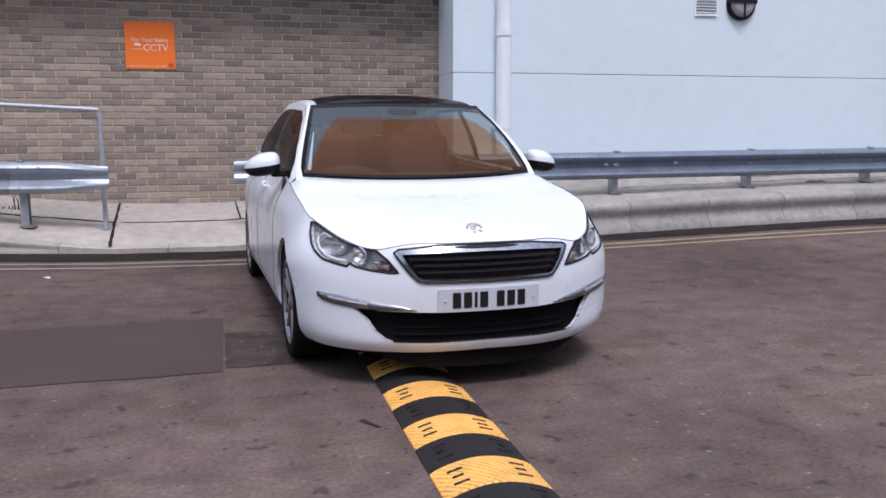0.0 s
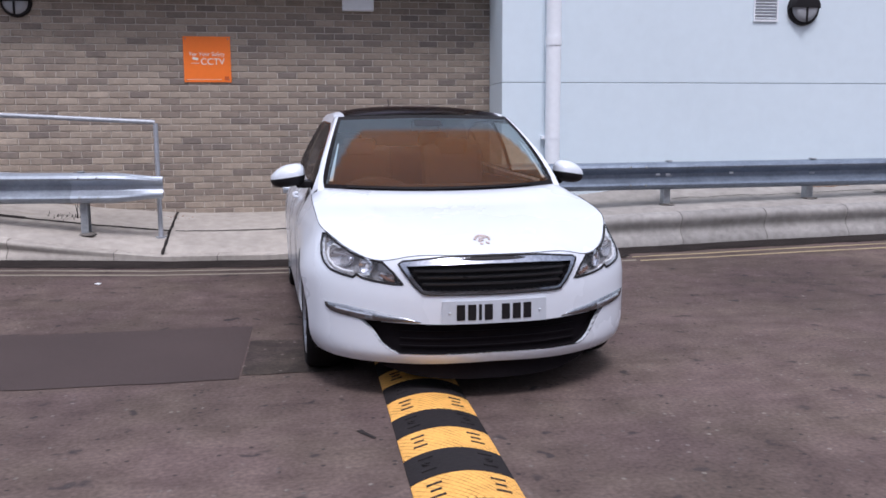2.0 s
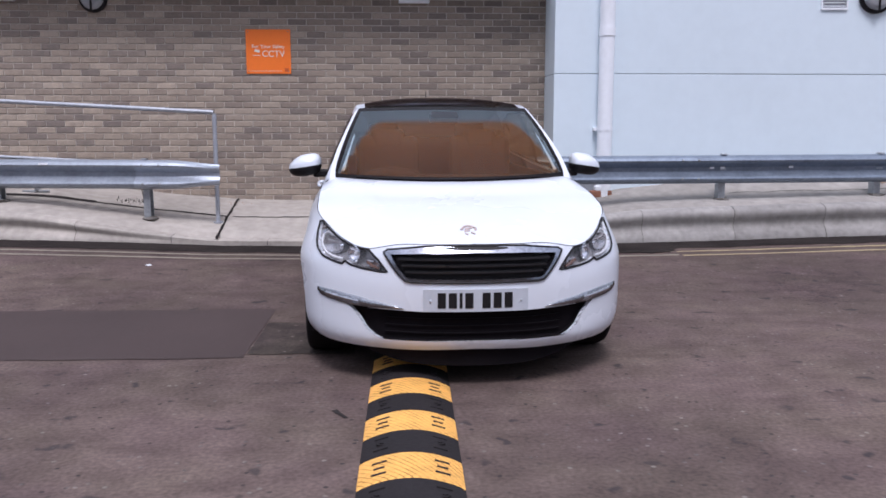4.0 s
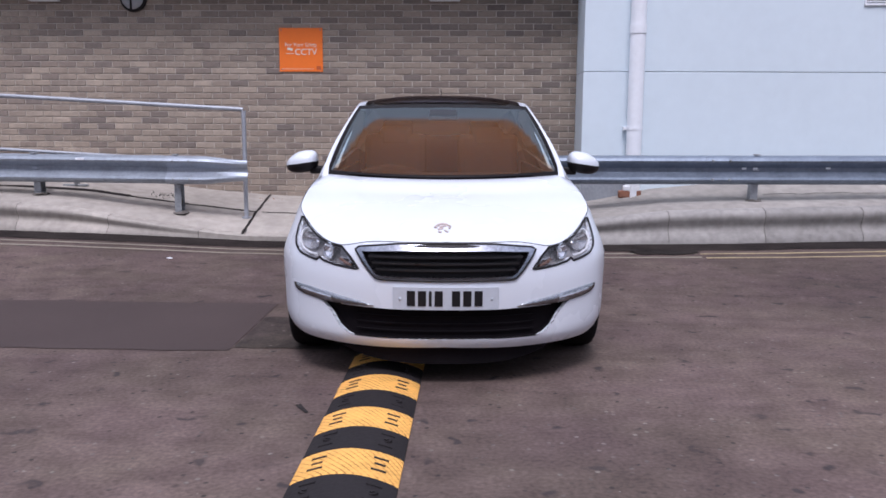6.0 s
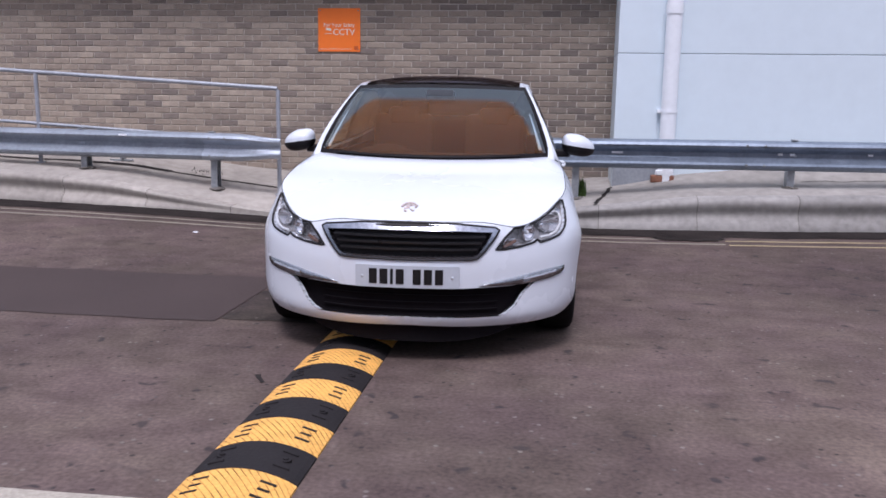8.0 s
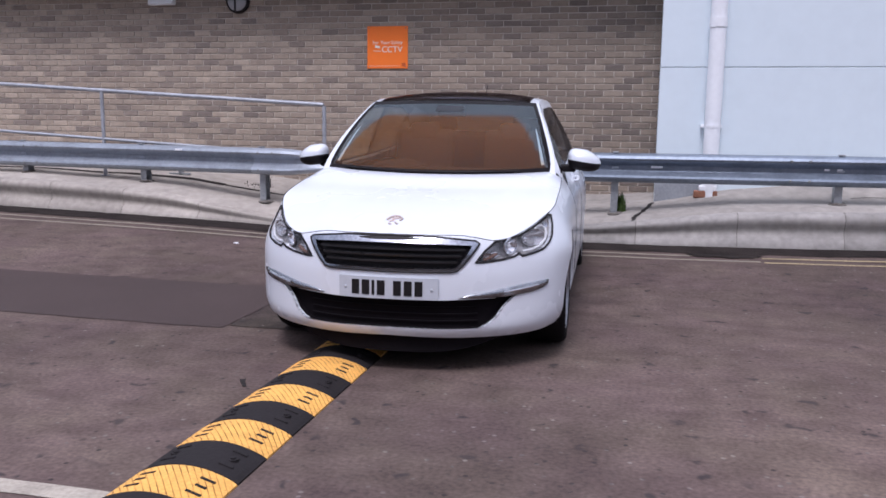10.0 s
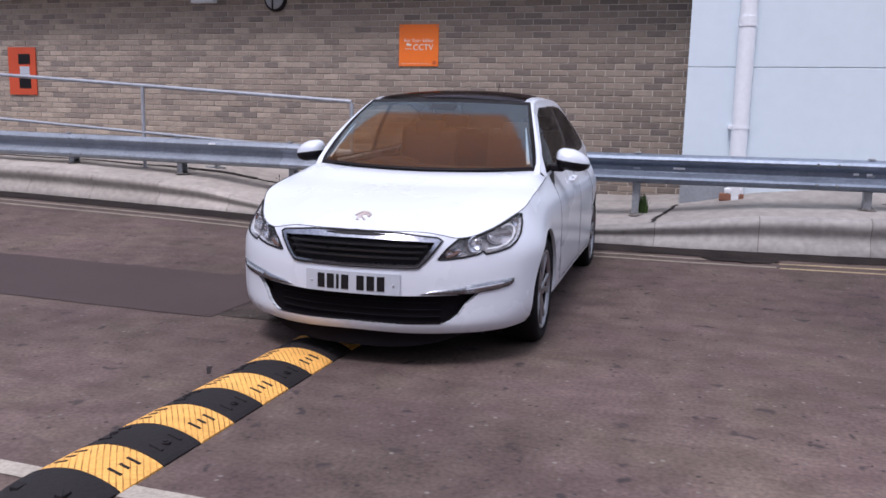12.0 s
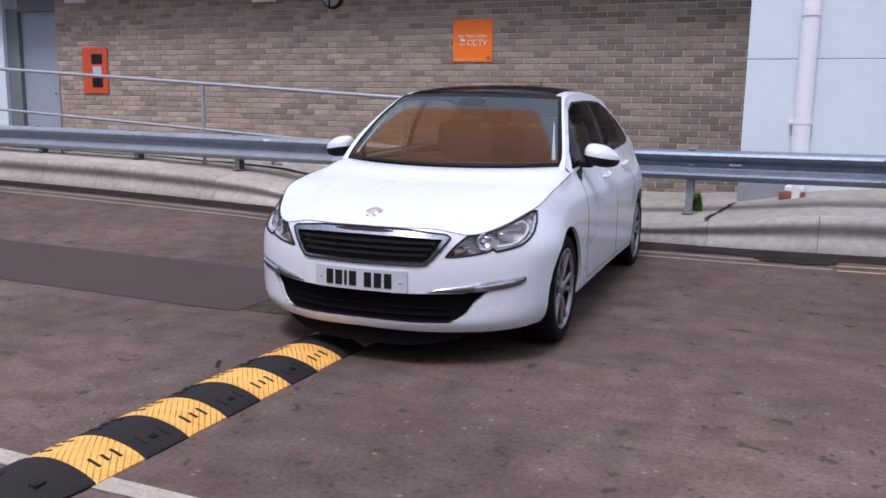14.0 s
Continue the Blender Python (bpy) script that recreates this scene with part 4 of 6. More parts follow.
    def bonnet_z(x, y, out=0.0):
        j = next((i for i, (t, p) in enumerate(rim) if p[1] > y), len(rim) - 1)
        a, b = rim[max(0, j - 1)][1], rim[j][1]
        f = min(1, max(0, (y - a[1]) / max(1e-6, b[1] - a[1])))
        w, zs = a[0] + (b[0] - a[0]) * f, a[2] + (b[2] - a[2]) * f
        u = min(1, abs(x) / max(w, 0.02))
        zc = max(zs, table(BONNET_Z, y))
        ub = min(1, abs(x) / 0.748)
        yb, zb = base_screen(ub)[1] - 0.012, base_screen(ub)[2] + 0.004 - 0.25 * max(0, abs(x) - 0.748)
        crease = 0.006 * math.exp(-((abs(x) - 0.34 - 0.22 * y) / 0.035) ** 2) * smooth_step(0.2, 0.5, y)
        z = zs + (zc - zs) * (1 - u ** (2.6 + 2 * smooth_step(0.7, 1.2, y))) + crease * (1 - u ** 6)
        z += (zb - z) * smooth_step(0.72, 1.0, y / yb) * (1 - smooth_step(0.9, 1.0, u))
        return (x, y, z + out)
    edge = [(p[0], p[1]) for t, p in rim[::2]]
    rear = [(0.765, 1.292)] + [(base_screen(u)[0], base_screen(u)[1] - 0.012) for u in (1, 0.9, 0.8, 0.65, 0.5, 0.35, 0.2, 0.1, 0)]
    edge.append((0.785, 1.29))
    pts2, reg2 = cut_sheet(edge + rear, [], 0.04)
    bonnet = part("bonnet", patch(pts2, reg2[-1], bonnet_z), M_PAINT, car, "smooth white bonnet", smooth=True)
    part("shut_line", pipe([(p[0] if t else 0, p[1], p[2] + 0.0005) for t, p in rim], 0.002), M_BLACK, bonnet)
    part("shut_line", pipe([(-p[0], p[1], p[2] + 0.0005) for t, p in rim], 0.002), M_BLACK, bonnet)
    emblem = part("emblem", pipe([bonnet_z(x, y, 0.003) for x, y in ((-0.054, 0.222), (-0.042, 0.252), (-0.02, 0.268), (0.004, 0.262), (0.024, 0.238), (0.018, 0.216))], 0.0068, 8), M_BADGE, bonnet, "small satin badge")
    for x0, y0, x1, y1 in ((-0.032, 0.232, 0.004, 0.244), (-0.04, 0.206, -0.012, 0.214), (-0.036, 0.182, -0.022, 0.174), (-0.004, 0.194, 0.012, 0.178)):
        part("badge_bar", pipe([bonnet_z(x0 + (x1 - x0) * k / 3, y0 + (y1 - y0) * k / 3, 0.003) for k in range(4)], 0.0055, 8), M_BADGE, emblem)
    part("nose_slot", sweep([(-0.002, -0.007), (0.01, -0.007), (0.01, 0.007), (-0.002, 0.007)], [-0.17 + 0.34 * i / 20 for i in range(21)], lambda x, y, z: skin(x, 0.715 + z * (1 - 0.85 * (abs(x) / 0.17) ** 3), 0.009 - y)), M_BLACK, body, "black slot above the grille")
    # windscreen
    n = 24
    us = [-0.962 + 1.924 * i / n for i in range(n + 1)]
    gu, gv = [-0.962 + 1.924 * i / 60 for i in range(61)], [0.05 + 0.885 * k / 44 for k in range(45)]
    glass = part("windscreen", grid(gu, gv, lambda u, v: screen(u, v)), M_SCREEN, car, "brown tinted windscreen with painted haze and a painted sky reflection", smooth=True)
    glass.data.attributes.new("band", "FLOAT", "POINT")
    glass.data.attributes.new("painted_haze", "FLOAT", "POINT")
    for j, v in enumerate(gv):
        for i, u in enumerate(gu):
            # painted sky reflection along top and sides; painted haze thins towards the bottom
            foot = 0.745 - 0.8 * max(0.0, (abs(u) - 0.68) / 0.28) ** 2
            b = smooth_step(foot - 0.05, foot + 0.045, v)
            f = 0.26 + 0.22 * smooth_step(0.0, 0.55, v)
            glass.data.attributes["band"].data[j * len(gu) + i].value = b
            glass.data.attributes["painted_haze"].data[j * len(gu) + i].value = f + (0.27 - f) * b
    for name, uu, vv in (("border", us, (0, 0.025, 0.05)), ("border", us, (0.935, 0.97, 1.0)), ("border", (-1, -0.98, -0.962), [i / 14 for i in range(15)]), ("border", (0.962, 0.98, 1), [i / 14 for i in range(15)])):
        part(name, grid(list(uu), list(vv), lambda u, v: screen(u, v)), M_FRIT, glass, "black windscreen edge", smooth=True)
    part("sensor_cover", grid([-0.15 + 0.3 * i / 6 for i in range(7)], [0.795 + 0.1 * k / 4 for k in range(5)], lambda u, v: screen(u, v, 0.0015)), M_COVER, glass, "dark cover behind the mirror", smooth=True)
    for x0, x1 in ((-0.6, 0.02), (-0.02, 0.55)):
        part("wiper", pipe([Vector(screen((x0 + (x1 - x0) * k / 6) / 0.748, 0.02, 0.008)) for k in range(7)], 0.005), M_BLACK, glass)
    for s_ in (1, -1):
        part("pillar_trim", grid([-1, 0, 1], [0.1 + 0.46 * k / 8 for k in range(9)], lambda u, v: screen(s_ * (0.928 + 0.014 * u * (1.2 - 1.6 * v)), v, -0.012)), M_WHITE, glass, "pale inner pillar trim", smooth=True)
    # roof
    def roof(u, w, out=0.0):
        y0 = top_screen(u)[1] + 0.004
        y = y0 + (3.85 - y0) * w
        yy = max(1.91, y)
        return (table(EDGE_X, yy) * u, y, table(EDGE_Z, yy) + (0.016 + 0.04 * math.sin(math.pi * min(1, w * 1.1)) ** 0.8) * (1 - abs(u) ** 3) + out)
    part("roof_glass", grid([-0.93 + 1.86 * i / 16 for i in range(17)], [0.72 * i / 16 for i in range(17)], lambda u, w: roof(u, w)), M_ROOF, car, "dark tinted glass roof", smooth=True)
    rf = part("roof", grid([-1 + 2 * i / 16 for i in range(17)], [0.72 + 0.28 * i / 6 for i in range(7)], lambda u, w: roof(u, w)), M_PAINT, car, "white rear roof", smooth=True)
    for s_ in (1, -1):
        part("roof_rail", grid([s_ * 0.93, s_ * 0.965, s_], [0.72 * i / 16 for i in range(17)], lambda u, w: roof(u, w)), M_PAINT, rf, smooth=True)
    part("aerial", pipe([(0, 3.45, 1.4), (0, 3.5, 1.47), (0, 3.6, 1.6)], 0.004), M_BLACK, rf, "short black roof aerial")
    # pillars from the bonnet over the roof's edge
    inner = [screen(1 - 0.03 * math.exp(-(i / 12) / 0.07), i / 12, 0.004) for i in range(13)] + [roof(1, i / 20) for i in range(1, 21)] + [(0.5 + 0.14 * i / 5, 3.85 + 0.35 * i / 5, 1.295 - 0.265 * i / 5) for i in range(1, 6)]
    oy = [1.29 + 0.63 * i / 12 for i in range(13)] + [1.92 + 2.03 * i / 20 for i in range(1, 21)] + [3.95 + 0.25 * i / 5 for i in range(1, 6)]
    for s_ in (1, -1):
        bm = bmesh.new()
        rows = []
        for i_, (p, y) in enumerate(zip(inner, oy)):
            q = (table(RAIL_X, y), y, table(RAIL_Z, y))
            if i_ == 0:
                first = [((0.68, 1.25, 0.935), (0.785, 1.27, 0.92))]
                for p0, q0 in first:
                    rows.append([bm.verts.new((s_ * (p0[0] + (q0[0] - p0[0]) * k / 5), p0[1] + (q0[1] - p0[1]) * k / 5, p0[2] + (q0[2] - p0[2]) * k / 5)) for k in range(6)])
            row = []
            for k in range(6):
                f = k / 5
                b = (0.005 + 0.009 * (1 - smooth_step(1.4, 1.8, y))) * math.sin(math.pi * f)
                c = [a_ + (b_ - a_) * f for a_, b_ in zip(p, q)]
                row.append(bm.verts.new((s_ * (c[0] + b), c[1] - b * 0.4, c[2] + b)))
            rows.append(row)
        for a, b in zip(rows, rows[1:]):
            for k in range(5):
                bm.faces.new((a[k], a[k + 1], b[k + 1], b[k]))
        bmesh.ops.recalc_face_normals(bm, faces=bm.faces)
        part("pillar", bm, M_PAINT, car, smooth=True)
    # upper sides
    belt = [(1.29 + 2.91 * k / 60, table(SEAM, 1.29 + 2.91 * k / 60)) for k in range(61)]
    over = [(4.2 - 2.91 * k / 100, table(RAIL_Z, 4.2 - 2.91 * k / 100)) for k in range(1, 100)]
    win = [(y, table(SEAM, y) + 0.012) for y in (1.36, 1.6, 1.8, 2.1, 2.4, 2.7, 3.0, 3.3, 3.5)] + [(3.62, 1.1), (3.6, 1.16), (3.45, 1.265), (3.25, 1.34), (2.95, 1.398), (2.65, 1.405), (2.35, 1.402), (2.0, 1.388), (1.82, 1.33), (1.635, 1.216), (1.45, 1.082)]
    panes = [shrink(clip_band(win, a, b), 0.014) for a, b in ((1.66, 2.42), (2.5, 3.22), (3.25, 3.7))]
    pts3, reg3 = cut_sheet(belt + over, [win, *panes], 0.045)
    halves("upper_side", patch(pts3, reg3[-1], side_glass, both=False), M_PAINT, car, smooth=True)
    halves("window_surround", patch(pts3, reg3[0], side_glass, both=False), M_FRIT, car, "black window surround and pillars", smooth=True)
    for k in (1, 2, 3):
        for s_ in (1, -1):
            part("side_window", patch(pts3, reg3[k], lambda y, z, out: (s_ * side_glass(y, z)[0], y, z), both=False), M_SIDE_GLASS if k == 1 else M_DARK_GLASS, car, "front side window" if k == 1 else "dark tinted rear side window", smooth=True)
    # tail
    def tail(u, w):
        return ((0.5 + 0.14 * w) * u, 3.85 + 0.35 * w + (0.02 + 0.05 * w) * (1 - u * u), 1.295 - 0.265 * w + 0.022 * (1 - u * u) * (1 - w))
    tg = part("tailgate", grid([-1 + i / 6 for i in range(13)], [0, 0.12, 0.3, 0.5, 0.7, 0.88, 1.0], tail), M_PAINT, car, "white tailgate", smooth=True)
    part("rear_window", grid([-0.85 + 1.7 * i / 12 for i in range(13)], [0.14 + 0.72 * i / 6 for i in range(7)], lambda u, w: (tail(u, w)[0], tail(u, w)[1] + 0.006, tail(u, w)[2] + 0.006)), M_DARK_GLASS, tg, smooth=True)
    # shut lines of the doors
    for y, z0, z1 in ((1.44, 0.3, 0.955), (2.47, 0.27, 1.0), (3.2, 0.62, 1.03)):
        bm = pipe([skin(run_y(y + 0.03 * math.sin((z0 - z) * 4)), z, 0.0) for z in [z0 + (z1 - z0) * k / 12 for k in range(13)]], 0.002)
        halves("shut_line", bm, M_BLACK, body)
    bm = pipe([skin(run_y(1.44 + 1.76 * k / 20), 0.285, 0.0) for k in range(21)], 0.002)
    halves("shut_line", bm, M_BLACK, body)
    for s_ in (1, -1):
        for y, z in ((2.2, 0.885), (3.02, 0.925)):
            t = run_y(y)
            bm = pipe([(s_ * skin(t + d, z, o)[0], skin(t + d, z, o)[1], z + d * 0.08) for d, o in ((-0.1, 0.0), (-0.08, 0.028), (-0.02, 0.034), (0.05, 0.034), (0.09, 0.026), (0.1, 0.0))], 0.011, 8)
            part("door_handle", bm, M_PAINT, body, "white door handle", smooth=True)
        c = skin(run_y(2.36), 0.88, 0.002)
        part("lock", tube((s_ * c[0], c[1], c[2]), (s_ * (c[0] + 0.004), c[1], c[2]), 0.014), M_BLACK, body)
    # mirrors
    for s_ in (1, -1):
        mir = new("wing_mirror")
        mir.parent = car
        mir["label"] = "white wing mirror with a black underside"
        for name, top, mat in (("cap", True, M_PAINT), ("base", False, M_BLACK)):
            bm = bmesh.new()
            bmesh.ops.create_uvsphere(bm, u_segments=28, v_segments=18, radius=1.0)
            cutz = 0.0
            bmesh.ops.bisect_plane(bm, geom=bm.verts[:] + bm.edges[:] + bm.faces[:], plane_co=(0, 0, cutz), plane_no=(0, 0, 1), clear_inner=top, clear_outer=not top)
            for v in bm.verts:
                x, y, z = v.co
                k = abs(x) ** 0.8 if x > 0 else -abs(x) ** 0.5
                zz = math.copysign(abs(z) ** 0.8, z)
                h = (0.078 if z > 0 else 0.064) * (1 - (0.36 if z > 0 else 0.1) * max(0, k) ** 1.5)
                yy = 0.11 * y if y < 0 else 0.05 * y
                v.co = (s_ * (0.932 + 0.108 * k), 1.575 + yy + 0.035 * max(0, k), 1.045 + h * zz - 0.016 * k)
            bmesh.ops.recalc_face_normals(bm, faces=bm.faces)
            part(name, bm, mat, mir, smooth=True)
        part("sail", faces([(s_ * skin(run_y(y), z, 0.005)[0], y, z) for y, z in ((1.4, 0.958), (1.5, 0.968), (1.62, 0.975), (1.55, 0.945), (1.46, 0.905), (1.425, 0.9))], [(0, 1, 2, 3, 4, 5)]), M_BLACK, mir)
        part("arm", box(min(s_ * 0.74, s_ * 0.88), max(s_ * 0.74, s_ * 0.88), 1.54, 1.62, 0.975, 1.025, 0.012), M_BLACK, mir)
    # wheels
    for s_ in (1, -1):
        for y in (0.915, 3.535):
            wheel = new("wheel")
            wheel.parent = car
            wheel.matrix_basis = pose(s_ * (0.878 if y < 2 else 0.895), y, 0.317, 0, 0, 0 if s_ > 0 else 180)
            wheel["label"] = "grey alloy wheel with a black tyre"
            tyre = [(0.222, -0.01), (0.245, 0.0), (0.285, 0.003), (0.303, -0.008), (0.313, -0.028), (0.317, -0.06), (0.317, -0.15), (0.312, -0.185), (0.29, -0.208), (0.225, -0.205)]
            part("tyre", lathe(tyre, 48), M_TYRE, wheel, "black rubber tyre", smooth=True)
            part("rim", lathe([(0.235, -0.002), (0.228, 0.0), (0.214, -0.012), (0.212, -0.02)], 48), M_ALLOY, wheel, smooth=True)
            part("barrel", lathe([(0.213, -0.021), (0.21, -0.06), (0.205, -0.17), (0.22, -0.2)], 48), M_BLACK, wheel, "dark inner rim", smooth=True)
            part("hub", lathe([(0.001, -0.006), (0.026, -0.006), (0.034, -0.014), (0.06, -0.022), (0.062, -0.06)], 24), M_ALLOY, wheel, smooth=True)
            for k in range(5):
                for d in (-0.17, 0.17):
                    a = 2 * math.pi * k / 5 + d * 0.4
                    b = 2 * math.pi * k / 5 + d * 1.3
                    p0, p1 = Vector((-0.02, 0.045 * math.cos(a), 0.045 * math.sin(a))), Vector((-0.012, 0.222 * math.cos(b), 0.222 * math.sin(b)))
                    ax = (p1 - p0).normalized()
                    sd = ax.cross(Vector((1, 0, 0))).normalized()
                    q = []
                    for p, wd in ((p0, 0.014), (p1, 0.019)):
                        for e, dx in ((-1, -0.035), (-1, -0.004), (-0.6, 0.004), (0.6, 0.004), (1, -0.004), (1, -0.035)):
                            q.append(p + sd * wd * e + Vector((dx, 0, 0)))
                    part("spoke", faces(q, [(0, 1, 7, 6), (1, 2, 8, 7), (2, 3, 9, 8), (3, 4, 10, 9), (4, 5, 11, 10)]), M_ALLOY, wheel)
            part("brake_disc", lathe([(0.01, -0.075), (0.14, -0.075), (0.14, -0.09)], 32), M_DARK, wheel)
            liner = bmesh.new()
            rows = [[liner.verts.new((x, 0.372 * math.cos(a), 0.372 * math.sin(a) + 0.001)) for a in [radians(-20 + 220 * k / 20) for k in range(21)]] for x in (-0.035 if y < 1 else -0.02, -0.3)]
            for k in range(20):
                liner.faces.new((rows[0][k], rows[0][k + 1], rows[1][k + 1], rows[1][k]))
            liner.faces.new(rows[1])
            part("arch_liner", liner, M_BLACK, wheel)
    # black strip and low tray, added to block light under the nose
    part("shade_strip", sweep([(0.045, 0.0), (0.06, 0.0), (0.06, 1.0), (0.045, 1.0)], [0.66 * (i / 20 - 1) for i in range(41)], lambda x, y, z: (skin(x, 0.22, -y)[0], skin(x, 0.22, -y)[1], 0.23 - (1 - z) * (0.118 - 0.09 * (abs(x) / 0.66) ** 3))), M_INTAKE, car, "black strip added under the bumper to deepen its shade")
    part("underbody", box(-0.36, 0.36, 0.24, 0.42, 0.12, 0.21), M_INTAKE, car, "black undertray set low to block light")
    part("underbody", box(-0.62, 0.62, 0.421, 4.1, 0.125, 0.5, 0.03), M_INTAKE, car, "black underbody")
    part("underbody", box(-0.8, 0.8, 1.35, 3.1, 0.17, 0.5, 0.03), M_BLACK, car, "black underbody")
    halves("cowl_corner", ball((0.762, 1.305, 0.933), (0.046, 0.06, 0.026)), M_PAINT, car, smooth=True)
    halves("cowl_corner", box(0.66, 0.782, 1.15, 1.42, 0.86, 0.925), M_PAINT, car)
    # plate, with plain bars for its characters
    pl = part("number_plate", sweep([(0.0, 0.405), (-0.01, 0.405), (-0.01, 0.517), (0.0, 0.517)], [-0.26 + 0.52 * i / 12 for i in range(13)], lambda x, y, z: skin(x, z, 0.004 - y)), M_PLATE, body, "white number plate with dark bars")
    for x, w in ((-0.17, 0.02), (-0.116, 0.02), (-0.076, 0.007), (-0.035, 0.02), (0.05, 0.02), (0.105, 0.02), (0.16, 0.02)):
        part("bar", sweep([(0.0, 0.424), (-0.004, 0.424), (-0.004, 0.5), (0.0, 0.5)], [x - w, x, x + w], lambda t, y, z: skin(t, z, 0.0125 - y)), M_BLACK, pl)
    for x in (-0.225, 0.225):
        c = skin(x, 0.46, 0.016)
        part("screw", ball(c, (0.007, 0.004, 0.007), 10, 6), M_PLATE, pl)
    # cabin
    part("instrument_hood", ball((-0.36, 1.72, 0.965), (0.2, 0.1, 0.06)), M_TRIM_BROWN, car, smooth=True)
    part("dashboard", box(-0.68, 0.68, 1.36, 1.8, 0.6, 0.975, 0.05), M_TRIM_BROWN, car, "dark dashboard", smooth=False)
    part("floor_pan", box(-0.72, 0.72, 1.4, 3.9, 0.45, 0.5), M_BLACK, car)
    # pale belts and trim of the rear pillars
    belt_ = [(0.47, 3.62, 0.8), (0.48, 3.62, 0.92), (0.51, 3.62, 1.03), (0.56, 3.6, 1.13), (0.61, 3.56, 1.2), (0.65, 3.45, 1.26)]
    bm = bmesh.new()
    rows = [[bm.verts.new((x + d * 0.022, y - 0.01 * (1 - d * d), z - d * 0.012)) for d in (-1, -0.5, 0, 0.5, 1)] for x, y, z in belt_]
    for a, b in zip(rows, rows[1:]):
        for k in range(4):
            bm.faces.new((a[k], a[k + 1], b[k + 1], b[k]))
    halves("rear_pillar_trim", bm, M_HEADLINER, car, "pale curved trim of the rear pillar", smooth=True)
    halves("door_trim", box(0.69, 0.715, 1.5, 3.3, 0.5, 0.985, 0.008), M_SEAT, car, "brown inner door trim")
    part("headliner", grid([-1 + 2 * i / 8 for i in range(9)], [0.4 + 0.57 * i / 8 for i in range(9)], lambda u, w: tuple(a + b for a, b in zip(roof(u * 0.97, w), (0, 0, -0.035)))), M_HEADLINER, car, "pale headliner", smooth=True)
    for x in (-0.36, 0.36):
        seat = new("seat")
        seat.parent = car
        seat["label"] = "brown front seat"
        part("cushion", box(x - 0.25, x + 0.25, 2.0, 2.5, 0.5, 0.68, 0.06), M_SEAT, seat)
        part("backrest", box(x - 0.24, x + 0.24, -0.06, 0.06, 0.0, 0.62, 0.05, pose(0, 2.52, 0.62, -14)), M_SEAT, seat)
        part("headrest", box(x - 0.13, x + 0.13, -0.045, 0.045, 0.5, 0.67, 0.04, pose(0, 2.52, 0.62, -12)), M_SEAT, seat)
    rear_seat = part("rear_seat", box(-0.62, 0.62, -0.07, 0.07, 0.0, 0.62, 0.06, pose(0, 3.35, 0.6, -16)), M_SEAT, car, "brown rear bench")
    for x in (-0.38, 0.38):
        part("headrest", box(x - 0.13, x + 0.13, 3.47, 3.55, 1.2, 1.32, 0.03), M_SEAT, rear_seat)
    part("rear_view_mirror", box(-0.1, 0.1, 1.8, 1.83, 1.325, 1.39, 0.012), M_BLACK, car)
    wheel_ring = [(-0.36 + 0.18 * math.cos(a), 1.86 + 0.07 * math.sin(a), 0.85 + 0.16 * math.sin(a)) for a in [2 * math.pi * k / 24 for k in range(24)]]
    part("steering_wheel", pipe(wheel_ring, 0.014, 8, True), M_TRIM_BROWN, car)
    return car


build_car(pose(1.272, 3.80, 0, 0, 0, 2.8))


